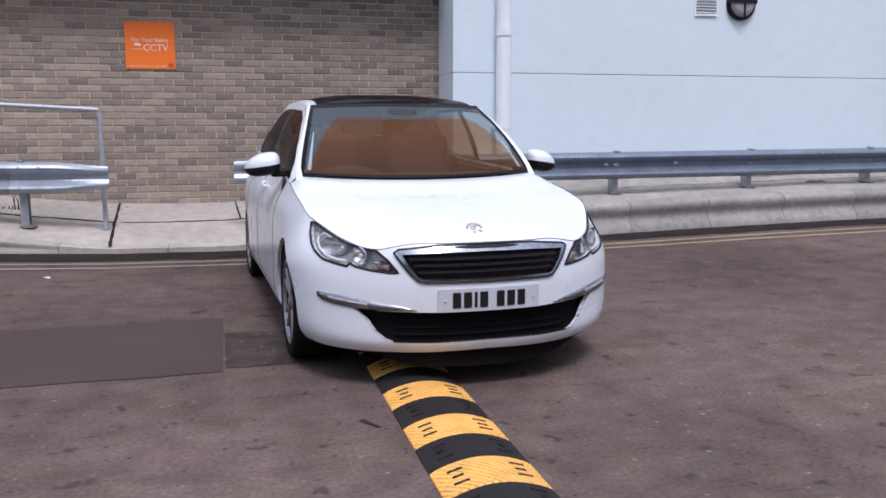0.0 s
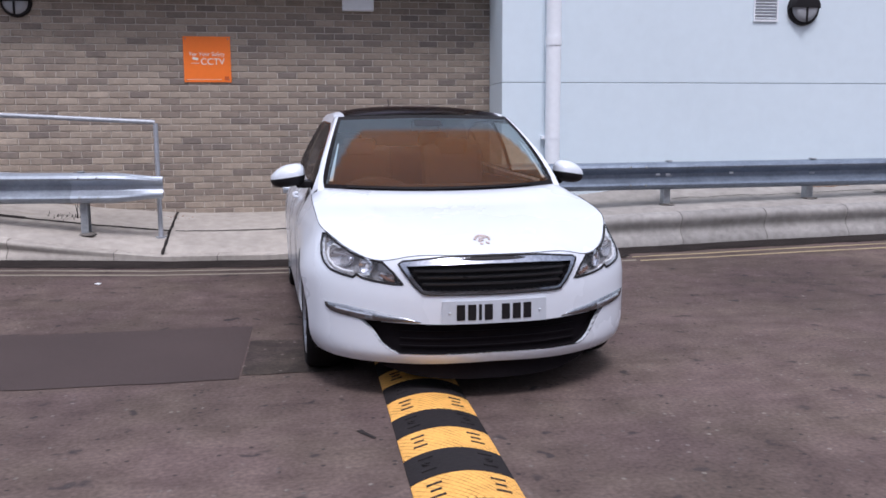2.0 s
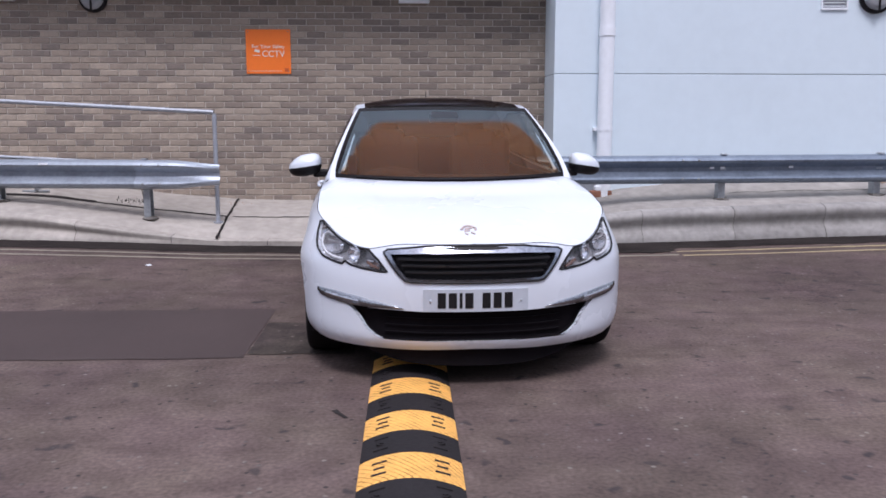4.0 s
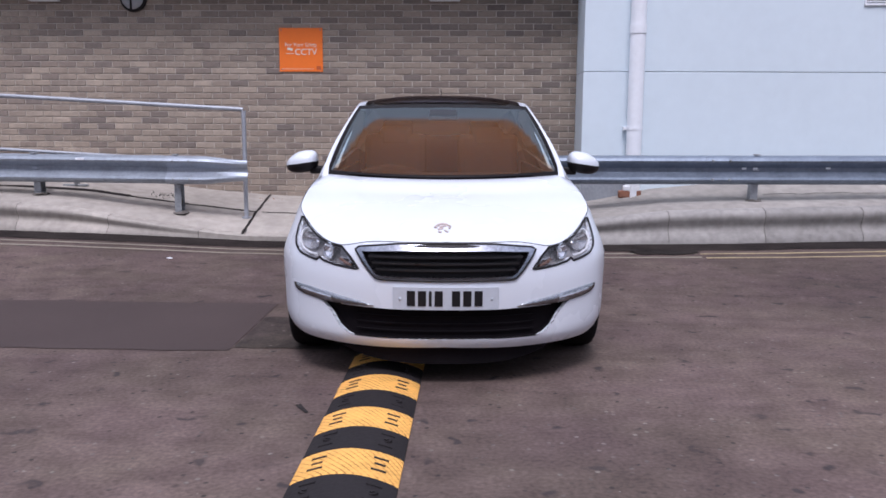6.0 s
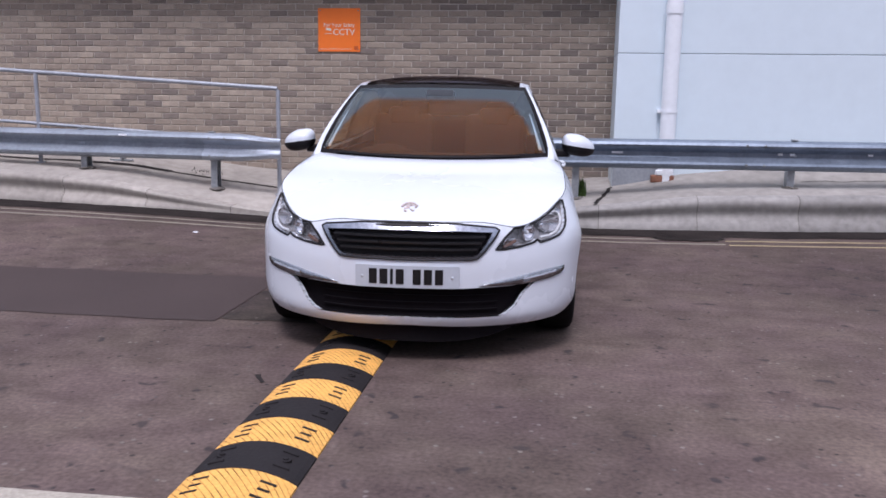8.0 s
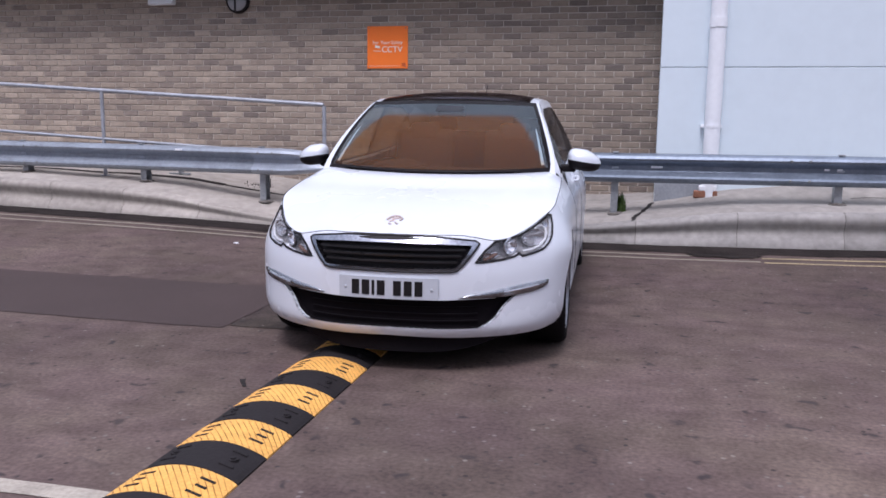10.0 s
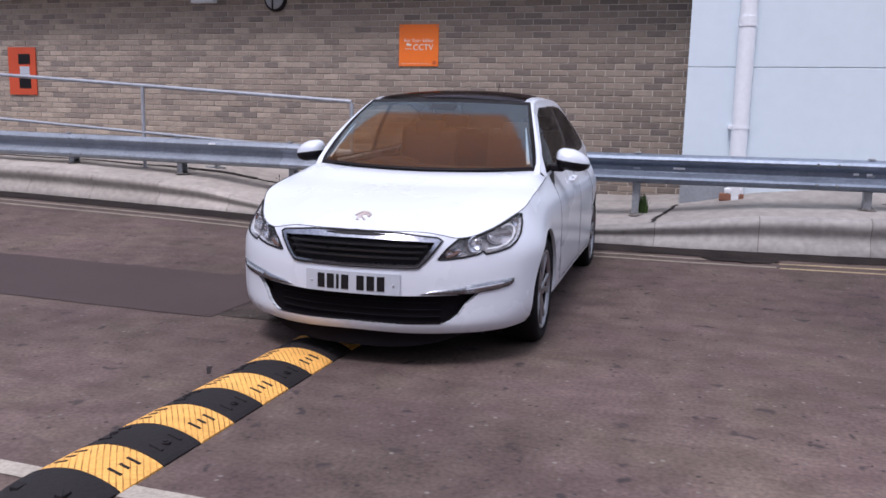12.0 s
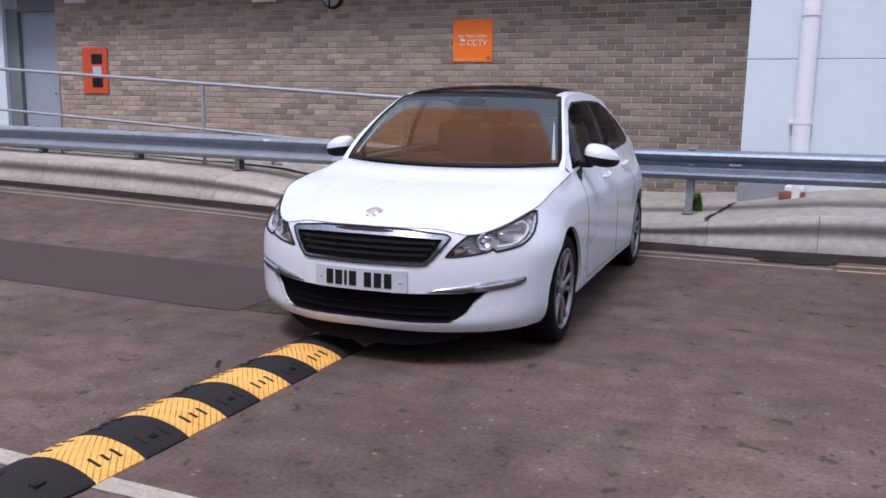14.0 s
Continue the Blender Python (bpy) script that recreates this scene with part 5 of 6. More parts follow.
# ---- speed bump ----
def build_bump():
    ob = thing("speed_bump", "yellow and black rubber speed bump bolted across the road", "speed bump")
    x0, x1, high = 0.742, 1.142, 0.052
    n = 20

    def at(u, y):
        x = x0 + (x1 - x0) * u
        h = 0.008 + high * (max(0.0, math.sin(math.pi * u)) ** 0.8)
        return x, y, h

    def piece(y0, y1, mat, end=0):
        bm = bmesh.new()
        rows = []
        ys = [y0, y0 + 0.006, y1 - 0.006, y1] if not end else [y0 + (y1 - y0) * (1 - math.cos(math.pi / 2 * k / 8)) for k in range(9)]
        for j, y in enumerate(ys):
            row = []
            for i in range(n + 1):
                x, yy, h = at(i / n, y)
                if end:
                    f = math.sqrt(max(0.0, 1 - ((y1 - y) / (y1 - y0)) ** 2))
                    h = 0.004 + h * f
                    x = 0.942 + (x - 0.942) * (0.55 + 0.45 * f)
                elif j in (0, 3):
                    h -= 0.004
                row.append(bm.verts.new((x, yy, h)))
            rows.append(row)
        foot = [[bm.verts.new((v.co.x, v.co.y, 0.0)) for v in (r[0], r[-1])] for r in rows]
        for j in range(len(rows) - 1):
            for i in range(n):
                bm.faces.new((rows[j][i], rows[j][i + 1], rows[j + 1][i + 1], rows[j + 1][i]))
            bm.faces.new((foot[j][0], rows[j][0], rows[j + 1][0], foot[j + 1][0]))
            bm.faces.new((rows[j][-1], foot[j][1], foot[j + 1][1], rows[j + 1][-1]))
        for j in (0, len(rows) - 1):
            bm.faces.new([foot[j][0], *rows[j], foot[j][1]])
        bmesh.ops.recalc_face_normals(bm, faces=bm.faces)
        return bm
    y, k = 2.172, 0
    part("end_cap", piece(1.9, 2.169, M_BUMP_B, 1), M_BUMP_B, ob, "rounded black rubber end", smooth=True)
    for bx in (0.84, 1.03):
        part("bracket", box(bx - 0.018, bx + 0.018, 2.0, 2.045, 0.03, at((bx - x0) / (x1 - x0), 2.02)[2] + 0.003, 0.003), M_BUMP_TREAD, ob, "small worn bracket")
    while y < 5.5:
        yellow = k % 2 == 0
        seg = part("segment", piece(y + 0.002, y + 0.2405, None), M_BUMP_Y if yellow else M_BUMP_B, ob, "yellow ribbed segment" if yellow else "black ribbed segment", smooth=False)
        for u in (0.2, 0.8):
            if not yellow:
                c = Vector(at(u, y + 0.121))
                part("bolt", tube((c.x, c.y, c.z - 0.01), (c.x, c.y, c.z + 0.004), 0.021, 16), M_BUMP_B, seg)
                part("bolt_head", tube((c.x, c.y, c.z), (c.x, c.y, c.z + 0.009), 0.011, 6), M_BUMP_B, seg)
            for d in (-0.052, 0.0, 0.052) if yellow else (-0.058, 0.058):
                c = Vector(at(u, y + 0.121 + d))
                e = Vector(at(u + 0.02, y + 0.121 + d)) - Vector(at(u - 0.02, y + 0.121 + d))
                a = math.atan2(e.z, e.x)
                m = Matrix.Translation(c) @ Matrix.Rotation(-a, 4, "Y")
                w = 0.03 if d else 0.022
                part("stud", box(-w, w, -0.007, 0.007, -0.004, 0.005 if not yellow else 0.0025, 0.002, m), M_BUMP_B, seg)
        y += 0.2425
        k += 1


build_bump()


# ---- crash rails ----
BEAM = [(0.0, -0.156), (-0.03, -0.15), (-0.07, -0.128), (-0.083, -0.1), (-0.075, -0.078), (-0.01, -0.035), (0.0, -0.02), (0.0, 0.02), (-0.01, 0.035), (-0.075, 0.078), (-0.083, 0.1), (-0.07, 0.128), (-0.03, 0.15), (0.0, 0.156)]
BEAM = BEAM + [(y + 0.006, z) for y, z in BEAM[::-1]]
RAIL_Y = 9.012


def rail_z(x):
    return 0.797 + 0.006 * max(0, x - 2) if x > 0 else 0.757 + 0.006 * min(7, -x)


def build_rail(x0, x1, posts, tip, label, steel, marks):
    ob = thing("crash_barrier", label, "crash barrier", group="crash barriers beside the road")
    step = 3.2
    cuts = [tip + (0.72 if tip == x0 else -0.72)]
    while x0 < cuts[-1] < x1:
        cuts.append(cuts[-1] + (step if tip == x0 else -step))
    cuts[-1] = x1 if tip == x0 else x0
    for j, (a, b) in enumerate(zip(cuts, cuts[1:])):
        a, b = min(a, b), max(a, b)
        lift = 0.004 * (j % 2)
        beam = part("beam", sweep(BEAM, [a - 0.16 + (b - a + 0.32) * k / 6 for k in range(7)], lambda x, y, z: (x, RAIL_Y + y - lift, rail_z(x) + z)), steel, ob, "galvanised corrugated steel beam", smooth=False)
        for e in (a, b):
            for dx, dz in ((-0.09, 0.1), (0.09, 0.1), (-0.09, -0.1), (0.09, -0.1)):
                part("bolt", ball((e + dx, RAIL_Y - 0.087, rail_z(e) + dz), (0.016, 0.01, 0.016), 10, 6), M_POST, beam)
    for x, long, y, dz in marks:
        part("reflector", box(x - long / 2, x + long / 2, RAIL_Y + y - 0.006, RAIL_Y + y, rail_z(x) + dz - 0.011, rail_z(x) + dz + 0.011, 0.002), M_WHITE, ob, "small white reflector strip")
    # the flattened end piece
    s_ = 1 if tip == x0 else -1
    xs_ = [tip + s_ * 0.9 * k / 10 for k in range(11)]

    def end(x, y, z):
        f = abs(x - tip) / 0.9
        g = smooth_step(0, 0.6, f)
        return (x, RAIL_Y + y * (0.35 + 0.65 * g) - 0.009, rail_z(x) + z * (0.72 + 0.28 * g))
    part("end_piece", sweep(BEAM, xs_, end), M_GALV_NEW, ob, "bright galvanised end piece")
    for px in posts:
        g = pave_z(px, 9.1) - 0.02
        top = rail_z(px) + 0.13
        bm = bmesh.new()
        add_box(bm, px - 0.037, px + 0.037, RAIL_Y + 0.012, RAIL_Y + 0.018, g, top)
        add_box(bm, px - 0.037, px - 0.031, RAIL_Y + 0.019, RAIL_Y + 0.12, g, top)
        add_box(bm, px - 0.037, px + 0.037, RAIL_Y + 0.121, RAIL_Y + 0.127, g, top)
        post = part("post", bm, M_POST, ob, "grey steel channel post")
        part("bolt", box(px - 0.03, px + 0.03, RAIL_Y - 0.04, RAIL_Y + 0.03, rail_z(px) + 0.158, rail_z(px) + 0.172, 0.004), M_POST, post)
        part("bolt", box(px - 0.035, px + 0.035, RAIL_Y - 0.016, RAIL_Y - 0.002, rail_z(px) - 0.012, rail_z(px) + 0.012, 0.004), M_GALV_NEW, post)
        foot = bmesh.new()
        bmesh.ops.create_icosphere(foot, subdivisions=2, radius=1.0)
        for v in foot.verts:
            k = 1 + 0.6 * noise.noise(v.co * 2.2 + Vector((px, 0, 0)))
            v.co = (px + 0.015 + v.co.x * 0.09 * k, RAIL_Y + 0.05 + v.co.y * 0.1 * k, g + 0.014 + v.co.z * 0.022 * k)
        part("footing", foot, M_JOINT, post, "dirty mortar round the post foot")
    return ob


build_rail(0.12, 14, (0.5, 2.2, 4.43, 6.2, 7.91, 9.7, 11.5), 0.12, "galvanised corrugated crash barrier on steel posts", M_GALV, ((2.63, 0.12, -0.012, 0.012), (4.3, 0.05, -0.012, 0.016), (4.42, 0.05, -0.012, 0.016), (5.19, 0.05, -0.012, 0.02)))
build_rail(-13.8, -1.1, (-1.9, -3.49, -5.18, -7.0, -8.8, -10.6, -12.4), -1.1, "pale galvanised corrugated crash barrier with a flattened end", M_GALV_PALE, ((-2.94, 0.1, -0.088, 0.11),))


# ---- hand rail on the ramp ----
def build_hand_rail():
    ob = thing("hand_rail", "grey galvanised tubular hand rail sloping along the pavement", "hand rail")
    top = lambda x: 1.432 + 0.0515 * (-1.176 - x)
    mid = lambda x: top(x) - 0.6
    y = 9.177
    bend = [(-1.205, y, top(-1.205)), (-1.185, y, top(-1.19) - 0.006), (-1.176, y, top(-1.176) - 0.03)]
    part("top_tube", pipe([(x, y, top(x)) for x in (-13.5, -9, -5, -3, -1.3)] + bend[:2], 0.024, 12), M_TUBE, ob, smooth=True)
    part("mid_tube", pipe([(x, y, mid(x)) for x in (-13.5, -9, -5, -1.22)], 0.02, 12), M_TUBE, ob, smooth=True)
    for x in (-1.176, -4.13, -6.72, -9.3, -11.9):
        z0 = pave_z(x, y) - 0.01
        post = part("post", tube((x, y, z0), (x, y, top(x) - 0.012), 0.024), M_TUBE, ob, smooth=True)
        part("flange", tube((x, y, z0), (x, y, z0 + 0.018), 0.055, 20), M_TUBE, post)


build_hand_rail()


# ---- sign, lamps, vents, pipe on the walls ----
def letters(text, size, mat, parent, x, y, z, name="lettering"):
    cu = bpy.data.curves.new(name, "FONT")
    cu.body, cu.size, cu.align_x, cu.extrude = text, size, "CENTER", 0.0012
    tmp = bpy.data.objects.new(name, cu)
    scene.collection.objects.link(tmp)
    me = bpy.data.meshes.new_from_object(tmp.evaluated_get(bpy.context.evaluated_depsgraph_get()))
    bpy.data.objects.remove(tmp)
    me.materials.clear()
    me.materials.append(mat)
    ob = new(name, me)
    ob.parent = parent
    ob.matrix_basis = pose(x, y, z, 90, 0, 0)
    return ob


def build_sign():
    ob = thing("cctv_sign", "square orange camera warning sign with white writing on the brick wall", "sign", pose(-0.742, WALL_Y - 0.004, 2.168))
    part("board", box(-0.268, 0.268, -0.008, 0.0, -0.262, 0.262, 0.003), M_ORANGE, ob, "flat orange board")
    letters("For Your Safety", 0.062, M_SIGN_WHITE, ob, 0.0, -0.0095, 0.04)
    letters("CCTV", 0.105, M_SIGN_WHITE, ob, 0.06, -0.0095, -0.06)
    cam_pic = box(-0.165, -0.1, -0.0105, -0.0085, -0.035, -0.005, 0, Matrix.Rotation(radians(12), 4, "Y"))
    part("camera_picture", add_box(cam_pic, -0.185, -0.09, -0.0105, -0.0085, -0.048, -0.042), M_SIGN_WHITE, ob)
    part("line", box(-0.235, 0.16, -0.0105, -0.0085, -0.232, -0.228), M_SIGN_WHITE, ob)
    part("mark", box(0.19, 0.24, -0.0105, -0.0085, -0.238, -0.195), M_SIGN_ORANGE, ob)
    for x in (-0.24, 0.24):
        for z in (-0.235, 0.235):
            part("screw", tube((x, -0.0115, z), (x, -0.008, z), 0.007, 10), M_GALV, ob)


build_sign()


def build_fire_board():
    ob = thing("fire_point_board", "red board with two black squares on the brick wall", "fire point", pose(-7.13, WALL_Y - 0.004, 1.8))
    part("board", box(-0.26, 0.26, -0.02, 0.0, -0.352, 0.352, 0.004), M_RED, ob, "flat red board")
    for z in (0.18, -0.18):
        part("panel", box(-0.06, 0.16, -0.026, -0.0205, z - 0.075, z + 0.075, 0.004), M_BLACK, ob)
    part("notice", box(-0.04, 0.14, -0.024, -0.0205, -0.075, 0.07), M_PLATE, ob, "pale notice between the squares")


build_fire_board()


def build_lamp(x, y, z, r, label):
    ob = thing("bulkhead_lamp", label, "wall lamp", pose(x, y, z), group="bulkhead lamps on the walls")
    def disc(r0, y0, y1, bev):
        prof = [(r0, y0), (r0, y1 + bev), (r0 - bev * 0.4, y1 + bev * 0.3), (r0 - bev, y1), (0.001, y1)]
        bm = lathe([(a, b) for a, b in prof], 36)
        for v in bm.verts:
            v.co = (v.co.y, v.co.x, v.co.z)
        bmesh.ops.recalc_face_normals(bm, faces=bm.faces)
        return bm
    part("base", disc(r, 0, -0.05, 0.02), M_BLACK, ob, "black round lamp base", smooth=False)
    g = disc(r * 0.82, -0.03, -0.1, 0.05)
    part("glass", g, M_LAMP_OPAL, ob, "white opal glass", smooth=True)
    h = bmesh.new()
    rows = [[h.verts.new((rr * math.cos(a), yy, rr * math.sin(a))) for a in [radians(180 * k / 20) for k in range(21)]] for rr, yy in ((r * 0.99, -0.03), (r * 0.97, -0.075), (r * 0.8, -0.11), (r * 0.02, -0.118))]
    for a, b in zip(rows, rows[1:]):
        for k in range(20):
            h.faces.new((a[k], a[k + 1], b[k + 1], b[k]))
    bmesh.ops.recalc_face_normals(h, faces=h.faces)
    part("hood", h, M_BLACK, ob, "black half hood", smooth=True)
    part("bar", box(-0.012, 0.012, -0.112, -0.1, -r * 0.85, 0.0, 0.003), M_BLACK, ob)


build_lamp(6.325, PANEL_Y, 2.765, 0.2, "round black bulkhead lamp with half hood on the pale wall")
build_lamp(-2.79, WALL_Y, 2.78, 0.165, "round bulkhead lamp with half hood on the brick wall")


def build_vent(x, y, z0, w, h, label):
    ob = thing("wall_vent", label, "vent", pose(x, y, z0), group="white vents on the walls")
    fr = bmesh.new()
    for a in ((-w / 2, w / 2, 0, 0.022), (-w / 2, w / 2, h - 0.022, h), (-w / 2, -w / 2 + 0.015, 0.0225, h - 0.0225), (w / 2 - 0.015, w / 2, 0.0225, h - 0.0225)):
        add_box(fr, a[0], a[1], -0.02, 0, a[2], a[3])
    part("frame", fr, M_WHITE, ob)
    part("backing", box(-w / 2 + 0.016, w / 2 - 0.016, -0.004, -0.001, 0.023, h - 0.023), M_PLINTH, ob)
    k = int((h - 0.05) / 0.034)
    for i in range(k):
        z = 0.038 + i * (h - 0.05) / k
        part("slat", box(-w / 2 + 0.016, w / 2 - 0.016, -0.012, 0.008, -0.002, 0.002, 0, pose(0, -0.006, z, -35)), M_WHITE, ob)


build_vent(5.845, PANEL_Y, 2.605, 0.31, 0.3, "white louvred vent on the pale wall")
for x in (1.02, -3.89, -7.45):
    ob = thing("wall_box", "white rectangular box high on the brick wall", "wall box", group="white boxes on the brick wall")
    z = 2.74 if x > -5 else 2.84
    part("case", box(x - 0.185, x + 0.185, WALL_Y - 0.09, WALL_Y - 0.002, z, z + 0.13, 0.008), M_WHITE, ob)
    part("lip", box(x - 0.175, x + 0.175, WALL_Y - 0.1, WALL_Y - 0.0905, z + 0.01, z + 0.03, 0.003), M_WHITE, ob)

pipe_ob = thing("drain_pipe", "white round drain pipe down the pale wall", "drain pipe")
PX, PY = 3.2, PANEL_Y - 0.1
part("pipe", tube((PX, PY, 0.45), (PX, PY, 6.3), 0.086, 28), M_WHITE, pipe_ob, smooth=True)
for z in (2.36, 5.2):
    part("socket", tube((PX, PY, z - 0.07), (PX, PY, z + 0.03), 0.094, 28), M_WHITE, pipe_ob, smooth=True)
for z in (1.245, 3.2):
    part("bracket", box(PX - 0.12, PX + 0.1, PY + 0.02, PANEL_Y - 0.002, z - 0.02, z + 0.02, 0.004), M_WHITE, pipe_ob)
    part("bracket", tube((PX, PY, z - 0.018), (PX, PY, z + 0.018), 0.09, 28), M_WHITE, pipe_ob)

# ---- small things on the ground ----
ob = thing("rubble", "white block on a broken red brick by the pale wall", "rubble")
zb = pave_z(3.15, 9.45)
part("brick_piece", box(3.04, 3.29, 9.4, 9.5, zb - 0.02, zb + 0.06, 0.012), M_BLOCK, ob, "broken red brick")
part("block", box(3.09, 3.27, 9.4, 9.49, zb + 0.061, zb + 0.115, 0.008), M_WHITE, ob, "white block")


def strip_on(name, pts, w, mat, label, cat, f, lift=0.004, kind="structure"):
    """A flat ribbon along points on the ground."""
    bm = bmesh.new()
    rows = []
    for i, p in enumerate(pts):
        a, b = pts[max(0, i - 1)], pts[min(len(pts) - 1, i + 1)]
        d = Vector((b[0] - a[0], b[1] - a[1])).normalized()
        ww = w * (0.6 + 0.5 * random.random()) / 2
        rows.append([bm.verts.new((p[0] + s * d.y * ww, p[1] - s * d.x * ww, f(p[0] + s * d.y * ww, p[1] - s * d.x * ww) + lift)) for s in (-1, 1)])
    for a, b in zip(rows, rows[1:]):
        bm.faces.new((a[0], a[1], b[1], b[0]))
    bmesh.ops.recalc_face_normals(bm, faces=bm.faces)
    return tagged(part(name, bm, mat), label, cat, kind=kind)


def wander(p, q, n, amp):
    return [(p[0] + (q[0] - p[0]) * k / n + amp * (random.random() - 0.5), p[1] + (q[1] - p[1]) * k / n + amp * (random.random() - 0.5)) for k in range(n + 1)]


strip_on("pavement_joint", wander((-1.085, 8.63), (-1.15, 10.2), 14, 0.012), 0.034, M_SCAR, "dark open joint across the pavement", "joint", pave_z)
strip_on("pavement_joint", wander((0.17, 9.39), (0.13, 10.2), 8, 0.01), 0.024, M_SCAR, "dark open joint across the pavement", "joint", pave_z)
strip_on("pavement_joint", wander((-2.6, 9.38), (-1.12, 9.38), 12, 0.015), 0.05, M_SCAR, "thin dark joint along the pavement", "joint", pave_z)
strip_on("pavement_joint", wander((-12, 9.36), (-2.6, 9.38), 50, 0.03), 0.11, M_SCAR, "wide dark open joint along the pavement", "joint", pave_z)
strip_on("pavement_joint", wander((-1.05, 9.38), (0.6, 9.38), 14, 0.012), 0.024, M_SCAR, "thin dark joint along the pavement", "joint", pave_z)
strip_on("pavement_joint", wander((2.42, 8.75), (2.62, 9.5), 14, 0.03), 0.05, M_SCAR, "dark broken joint in the pavement", "joint", pave_z)
strip_on("pavement_joint", wander((4.6, 9.28), (12, 9.28), 50, 0.03), 0.008, M_SCAR, "thin dark joint along the pavement", "joint", pave_z)
strip_on("tar_scar", [(0.652, 3.44), (0.63, 3.475), (0.607, 3.51), (0.588, 3.55)], 0.028, M_SCAR, "dark tar scar in the asphalt", "road mark", road_z)


strip_on("rust_stain", wander((7.15, 9.2), (7.45, 9.21), 6, 0.02), 0.09, M_JOINT, "dull brown stain on the pavement", "stain", pave_z)
strip_on("rust_stain", wander((6.45, 9.42), (6.95, 9.42), 10, 0.03), 0.06, M_RUST, "brown rust stain on the pavement", "stain", pave_z)


def weeds(x, y, n, high, wide, label, mat=None):
    """Thin blades that grow from a crack."""
    vs, fs = [], []
    for k in range(n):
        bx, by = x + random.gauss(0, wide), y + random.gauss(0, wide * 0.5)
        g = pave_z(bx, by) - 0.01
        h, a = high * (0.4 + random.random() * 0.8), random.random() * 6.28
        w, lean = 0.004 + 0.005 * random.random(), 0.35 * h * random.random()
        i = len(vs)
        for f, ww in ((0, 1), (0.5, 0.8), (1, 0.1)):
            cx, cy = bx + lean * f * f * math.cos(a), by + lean * f * f * math.sin(a)
            vs += [(cx - w * ww * math.sin(a), cy + w * ww * math.cos(a), g + h * f), (cx + w * ww * math.sin(a), cy - w * ww * math.cos(a), g + h * f)]
        fs += [(i, i + 1, i + 3, i + 2), (i + 2, i + 3, i + 5, i + 4)]
    d = bpy.data.meshes.new("weeds")
    d.from_pydata(vs, [], fs)
    d.materials.append(mat or M_MOSS)
    return tagged(new("weeds", d), label, "weeds", kind="stuff")


weeds(2.27, 9.13, 130, 0.2, 0.022, "green weeds growing against the barrier post")
weeds(-2.25, 9.6, 34, 0.04, 0.1, "dry weeds in the pavement joint", M_SCAR)
weeds(-2.1, 9.62, 9, 0.2, 0.025, "thin dead stalks in the pavement joint", M_SCAR)
weeds(-1.1, 9.97, 30, 0.02, 0.1, "dead brown leaves where the pavement meets the wall", M_BLOCK)
lit = bmesh.new()
for k in range(5):
    a = 2 * math.pi * k / 5
    lit.verts.new((-1.41 + 0.03 * math.cos(a), 7.365 + 0.018 * math.sin(a), road_z(-1.41, 7.365) + 0.004 + 0.006 * (k % 2)))
lit.faces.new(lit.verts[:])
r_ = bmesh.ops.extrude_face_region(lit, geom=lit.faces[:])
for v in r_["geom"]:
    if isinstance(v, bmesh.types.BMVert):
        v.co.z += 0.004
tagged(part("litter", lit, M_WHITE), "scrap of white litter on the road", "litter")
bracket = thing("broken_bracket", "grey broken steel bracket lying on the pavement", "scrap")
g = pave_z(-3.3, 9.55)
part("bar", box(-3.45, -3.15, 9.53, 9.56, g, g + 0.025, 0.004), M_POST, bracket)
part("bar", box(-3.3, -3.27, 9.5, 9.6, g + 0.026, g + 0.07, 0.004), M_POST, bracket)


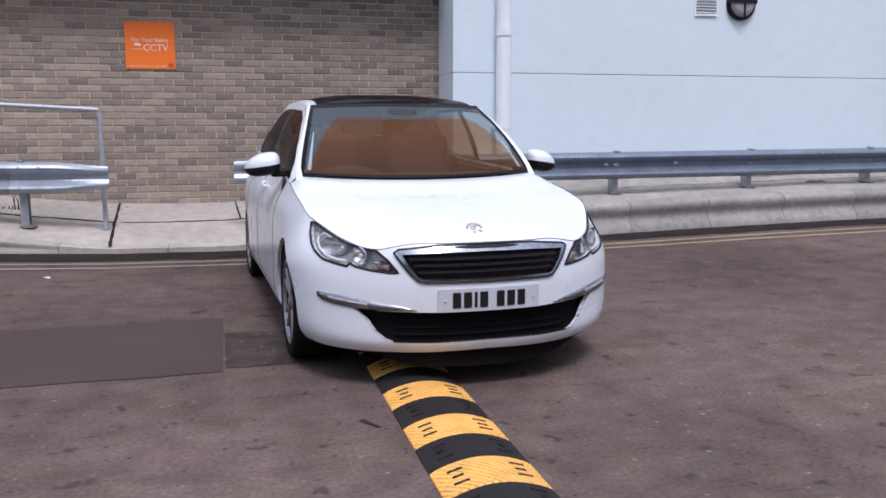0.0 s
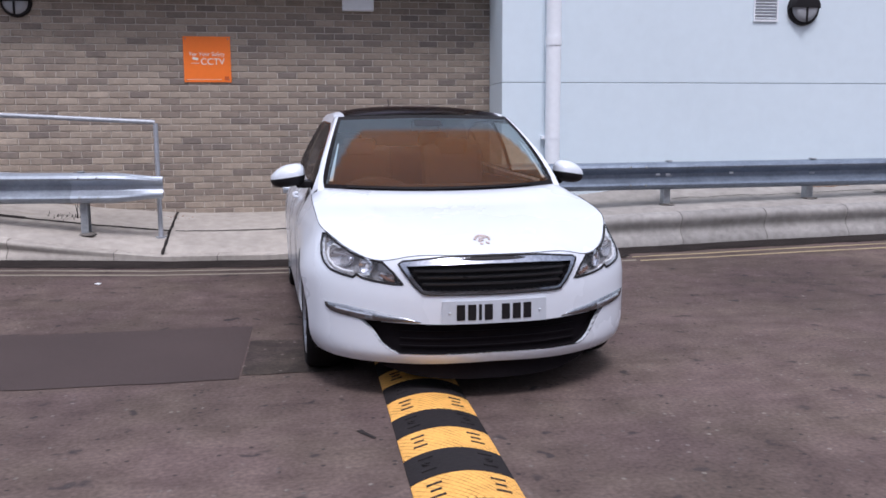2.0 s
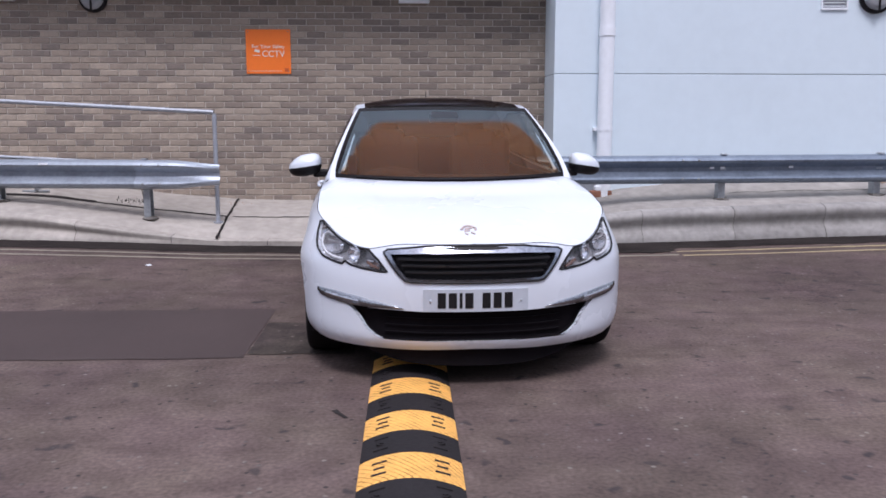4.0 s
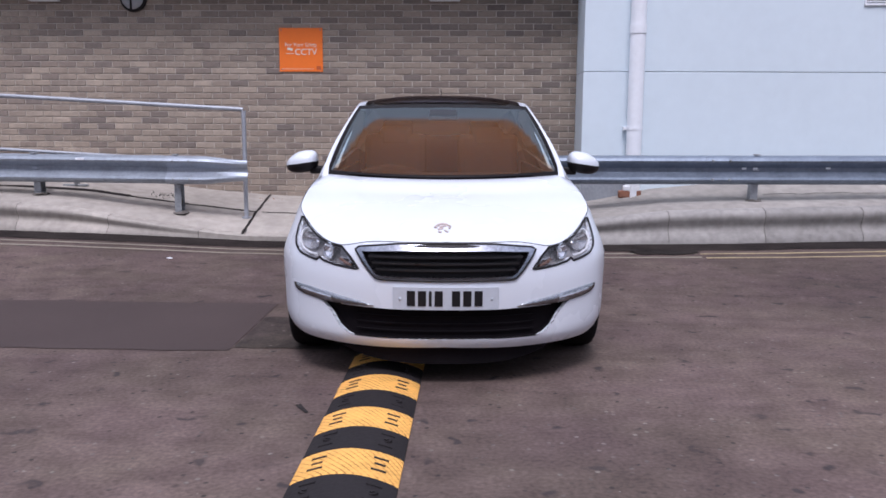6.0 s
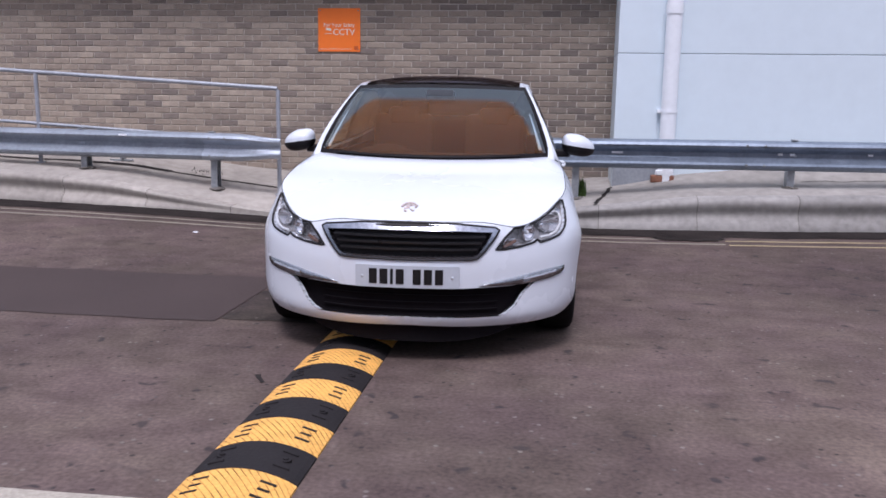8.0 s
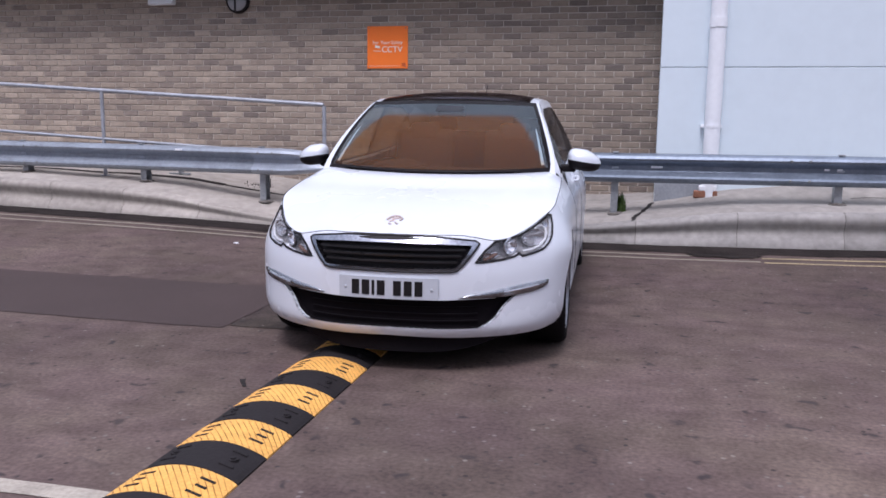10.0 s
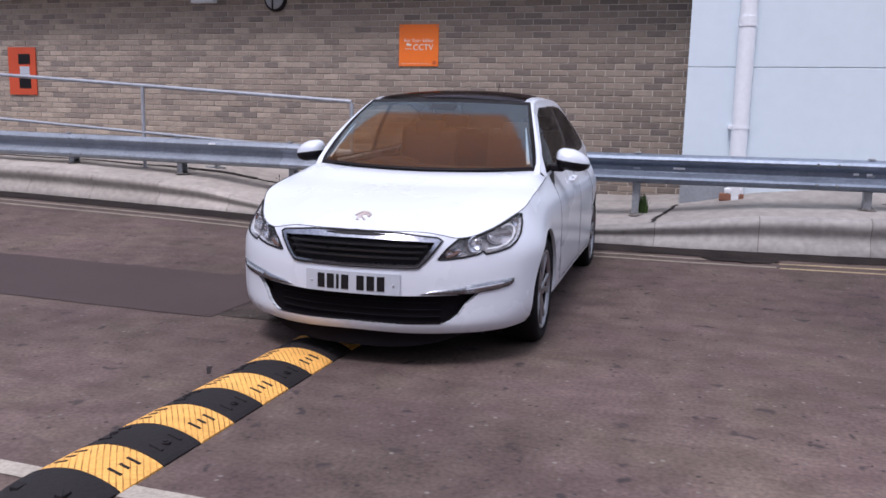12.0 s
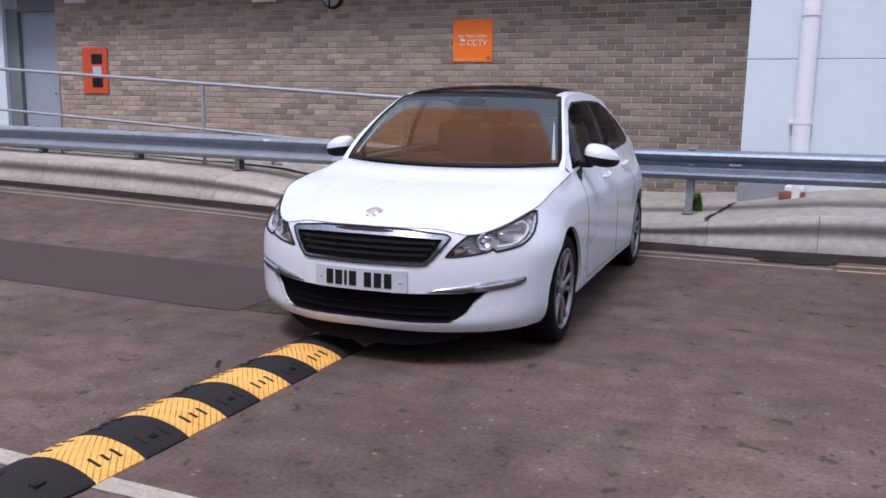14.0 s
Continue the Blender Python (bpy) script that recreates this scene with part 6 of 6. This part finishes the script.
# ---- bricks of the wall ----
def build_bricks():
    bw, bh, jt, dp = 0.2155, 0.0655, 0.0105, 0.02
    def brick_bm(bm, cx, cz, w):
        x0, x1, z0, z1, y0, c = cx - w / 2, cx + w / 2, cz - bh / 2, cz + bh / 2, WALL_Y, 0.005
        f = [bm.verts.new(p) for p in ((x0 + c, y0, z0 + c), (x1 - c, y0, z0 + c), (x1 - c, y0, z1 - c), (x0 + c, y0, z1 - c))]
        b = [bm.verts.new(p) for p in ((x0, y0 + c, z0), (x1, y0 + c, z0), (x1, y0 + c, z1), (x0, y0 + c, z1))]
        r = [bm.verts.new(p) for p in ((x0, y0 + dp, z0), (x1, y0 + dp, z0), (x1, y0 + dp, z1), (x0, y0 + dp, z1))]
        bm.faces.new(f)
        for k in range(4):
            m = (k + 1) % 4
            bm.faces.new((b[k], b[m], f[m], f[k]))
            bm.faces.new((r[k], r[m], b[m], b[k]))
    one = bmesh.new()
    brick_bm(one, 0, 0, bw)
    bmesh.ops.recalc_face_normals(one, faces=one.faces)
    shared = mesh("brick", one, M_BRICK)
    rest = []
    count = 0
    course = 0
    z = 0.24
    while z < SOFFIT - 0.02:
        x = -7.96 + (0.0 if course % 2 == 0 else -(bw + jt) / 2)
        while x < PANEL_X:
            a, b = max(x, -7.955), min(x + bw, PANEL_X + 0.1)
            cx, w = (a + b) / 2, b - a
            if w > 0.04:
                near = w > bw - 0.001 and -1.75 < cx < 1.55 and 1.25 < z < 2.72
                if near and count < 300:
                    o = new("brick", shared)
                    o.parent = wall
                    o.matrix_basis = pose(cx, (random.random() - 0.5) * 0.003, z + (random.random() - 0.5) * 0.002)
                    count += 1
                else:
                    rest.append((cx, z, w))
            x += bw + jt
        z += bh + jt
        course += 1
    vs, fs = [], []
    for cx, cz, w in rest:
        x0, x1, z0, z1, y0, c = cx - w / 2, cx + w / 2, cz - bh / 2, cz + bh / 2, WALL_Y + (random.random() - 0.5) * 0.003, 0.005
        n = len(vs)
        vs += [(x0 + c, y0, z0 + c), (x1 - c, y0, z0 + c), (x1 - c, y0, z1 - c), (x0 + c, y0, z1 - c), (x0, y0 + c, z0), (x1, y0 + c, z0), (x1, y0 + c, z1), (x0, y0 + c, z1), (x0, y0 + dp, z0), (x1, y0 + dp, z0), (x1, y0 + dp, z1), (x0, y0 + dp, z1)]
        fs.append((n, n + 1, n + 2, n + 3))
        for k in range(4):
            m = (k + 1) % 4
            fs += [(n + 4 + k, n + 4 + m, n + m, n + k), (n + 8 + k, n + 8 + m, n + 4 + m, n + 4 + k)]
    d = bpy.data.meshes.new("bricks")
    d.from_pydata(vs, [], fs)
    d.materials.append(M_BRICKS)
    o = new("bricks", d)
    o.parent = wall
    tagged(o, "grey brown bricks of the wall", kind="stuff")


build_bricks()
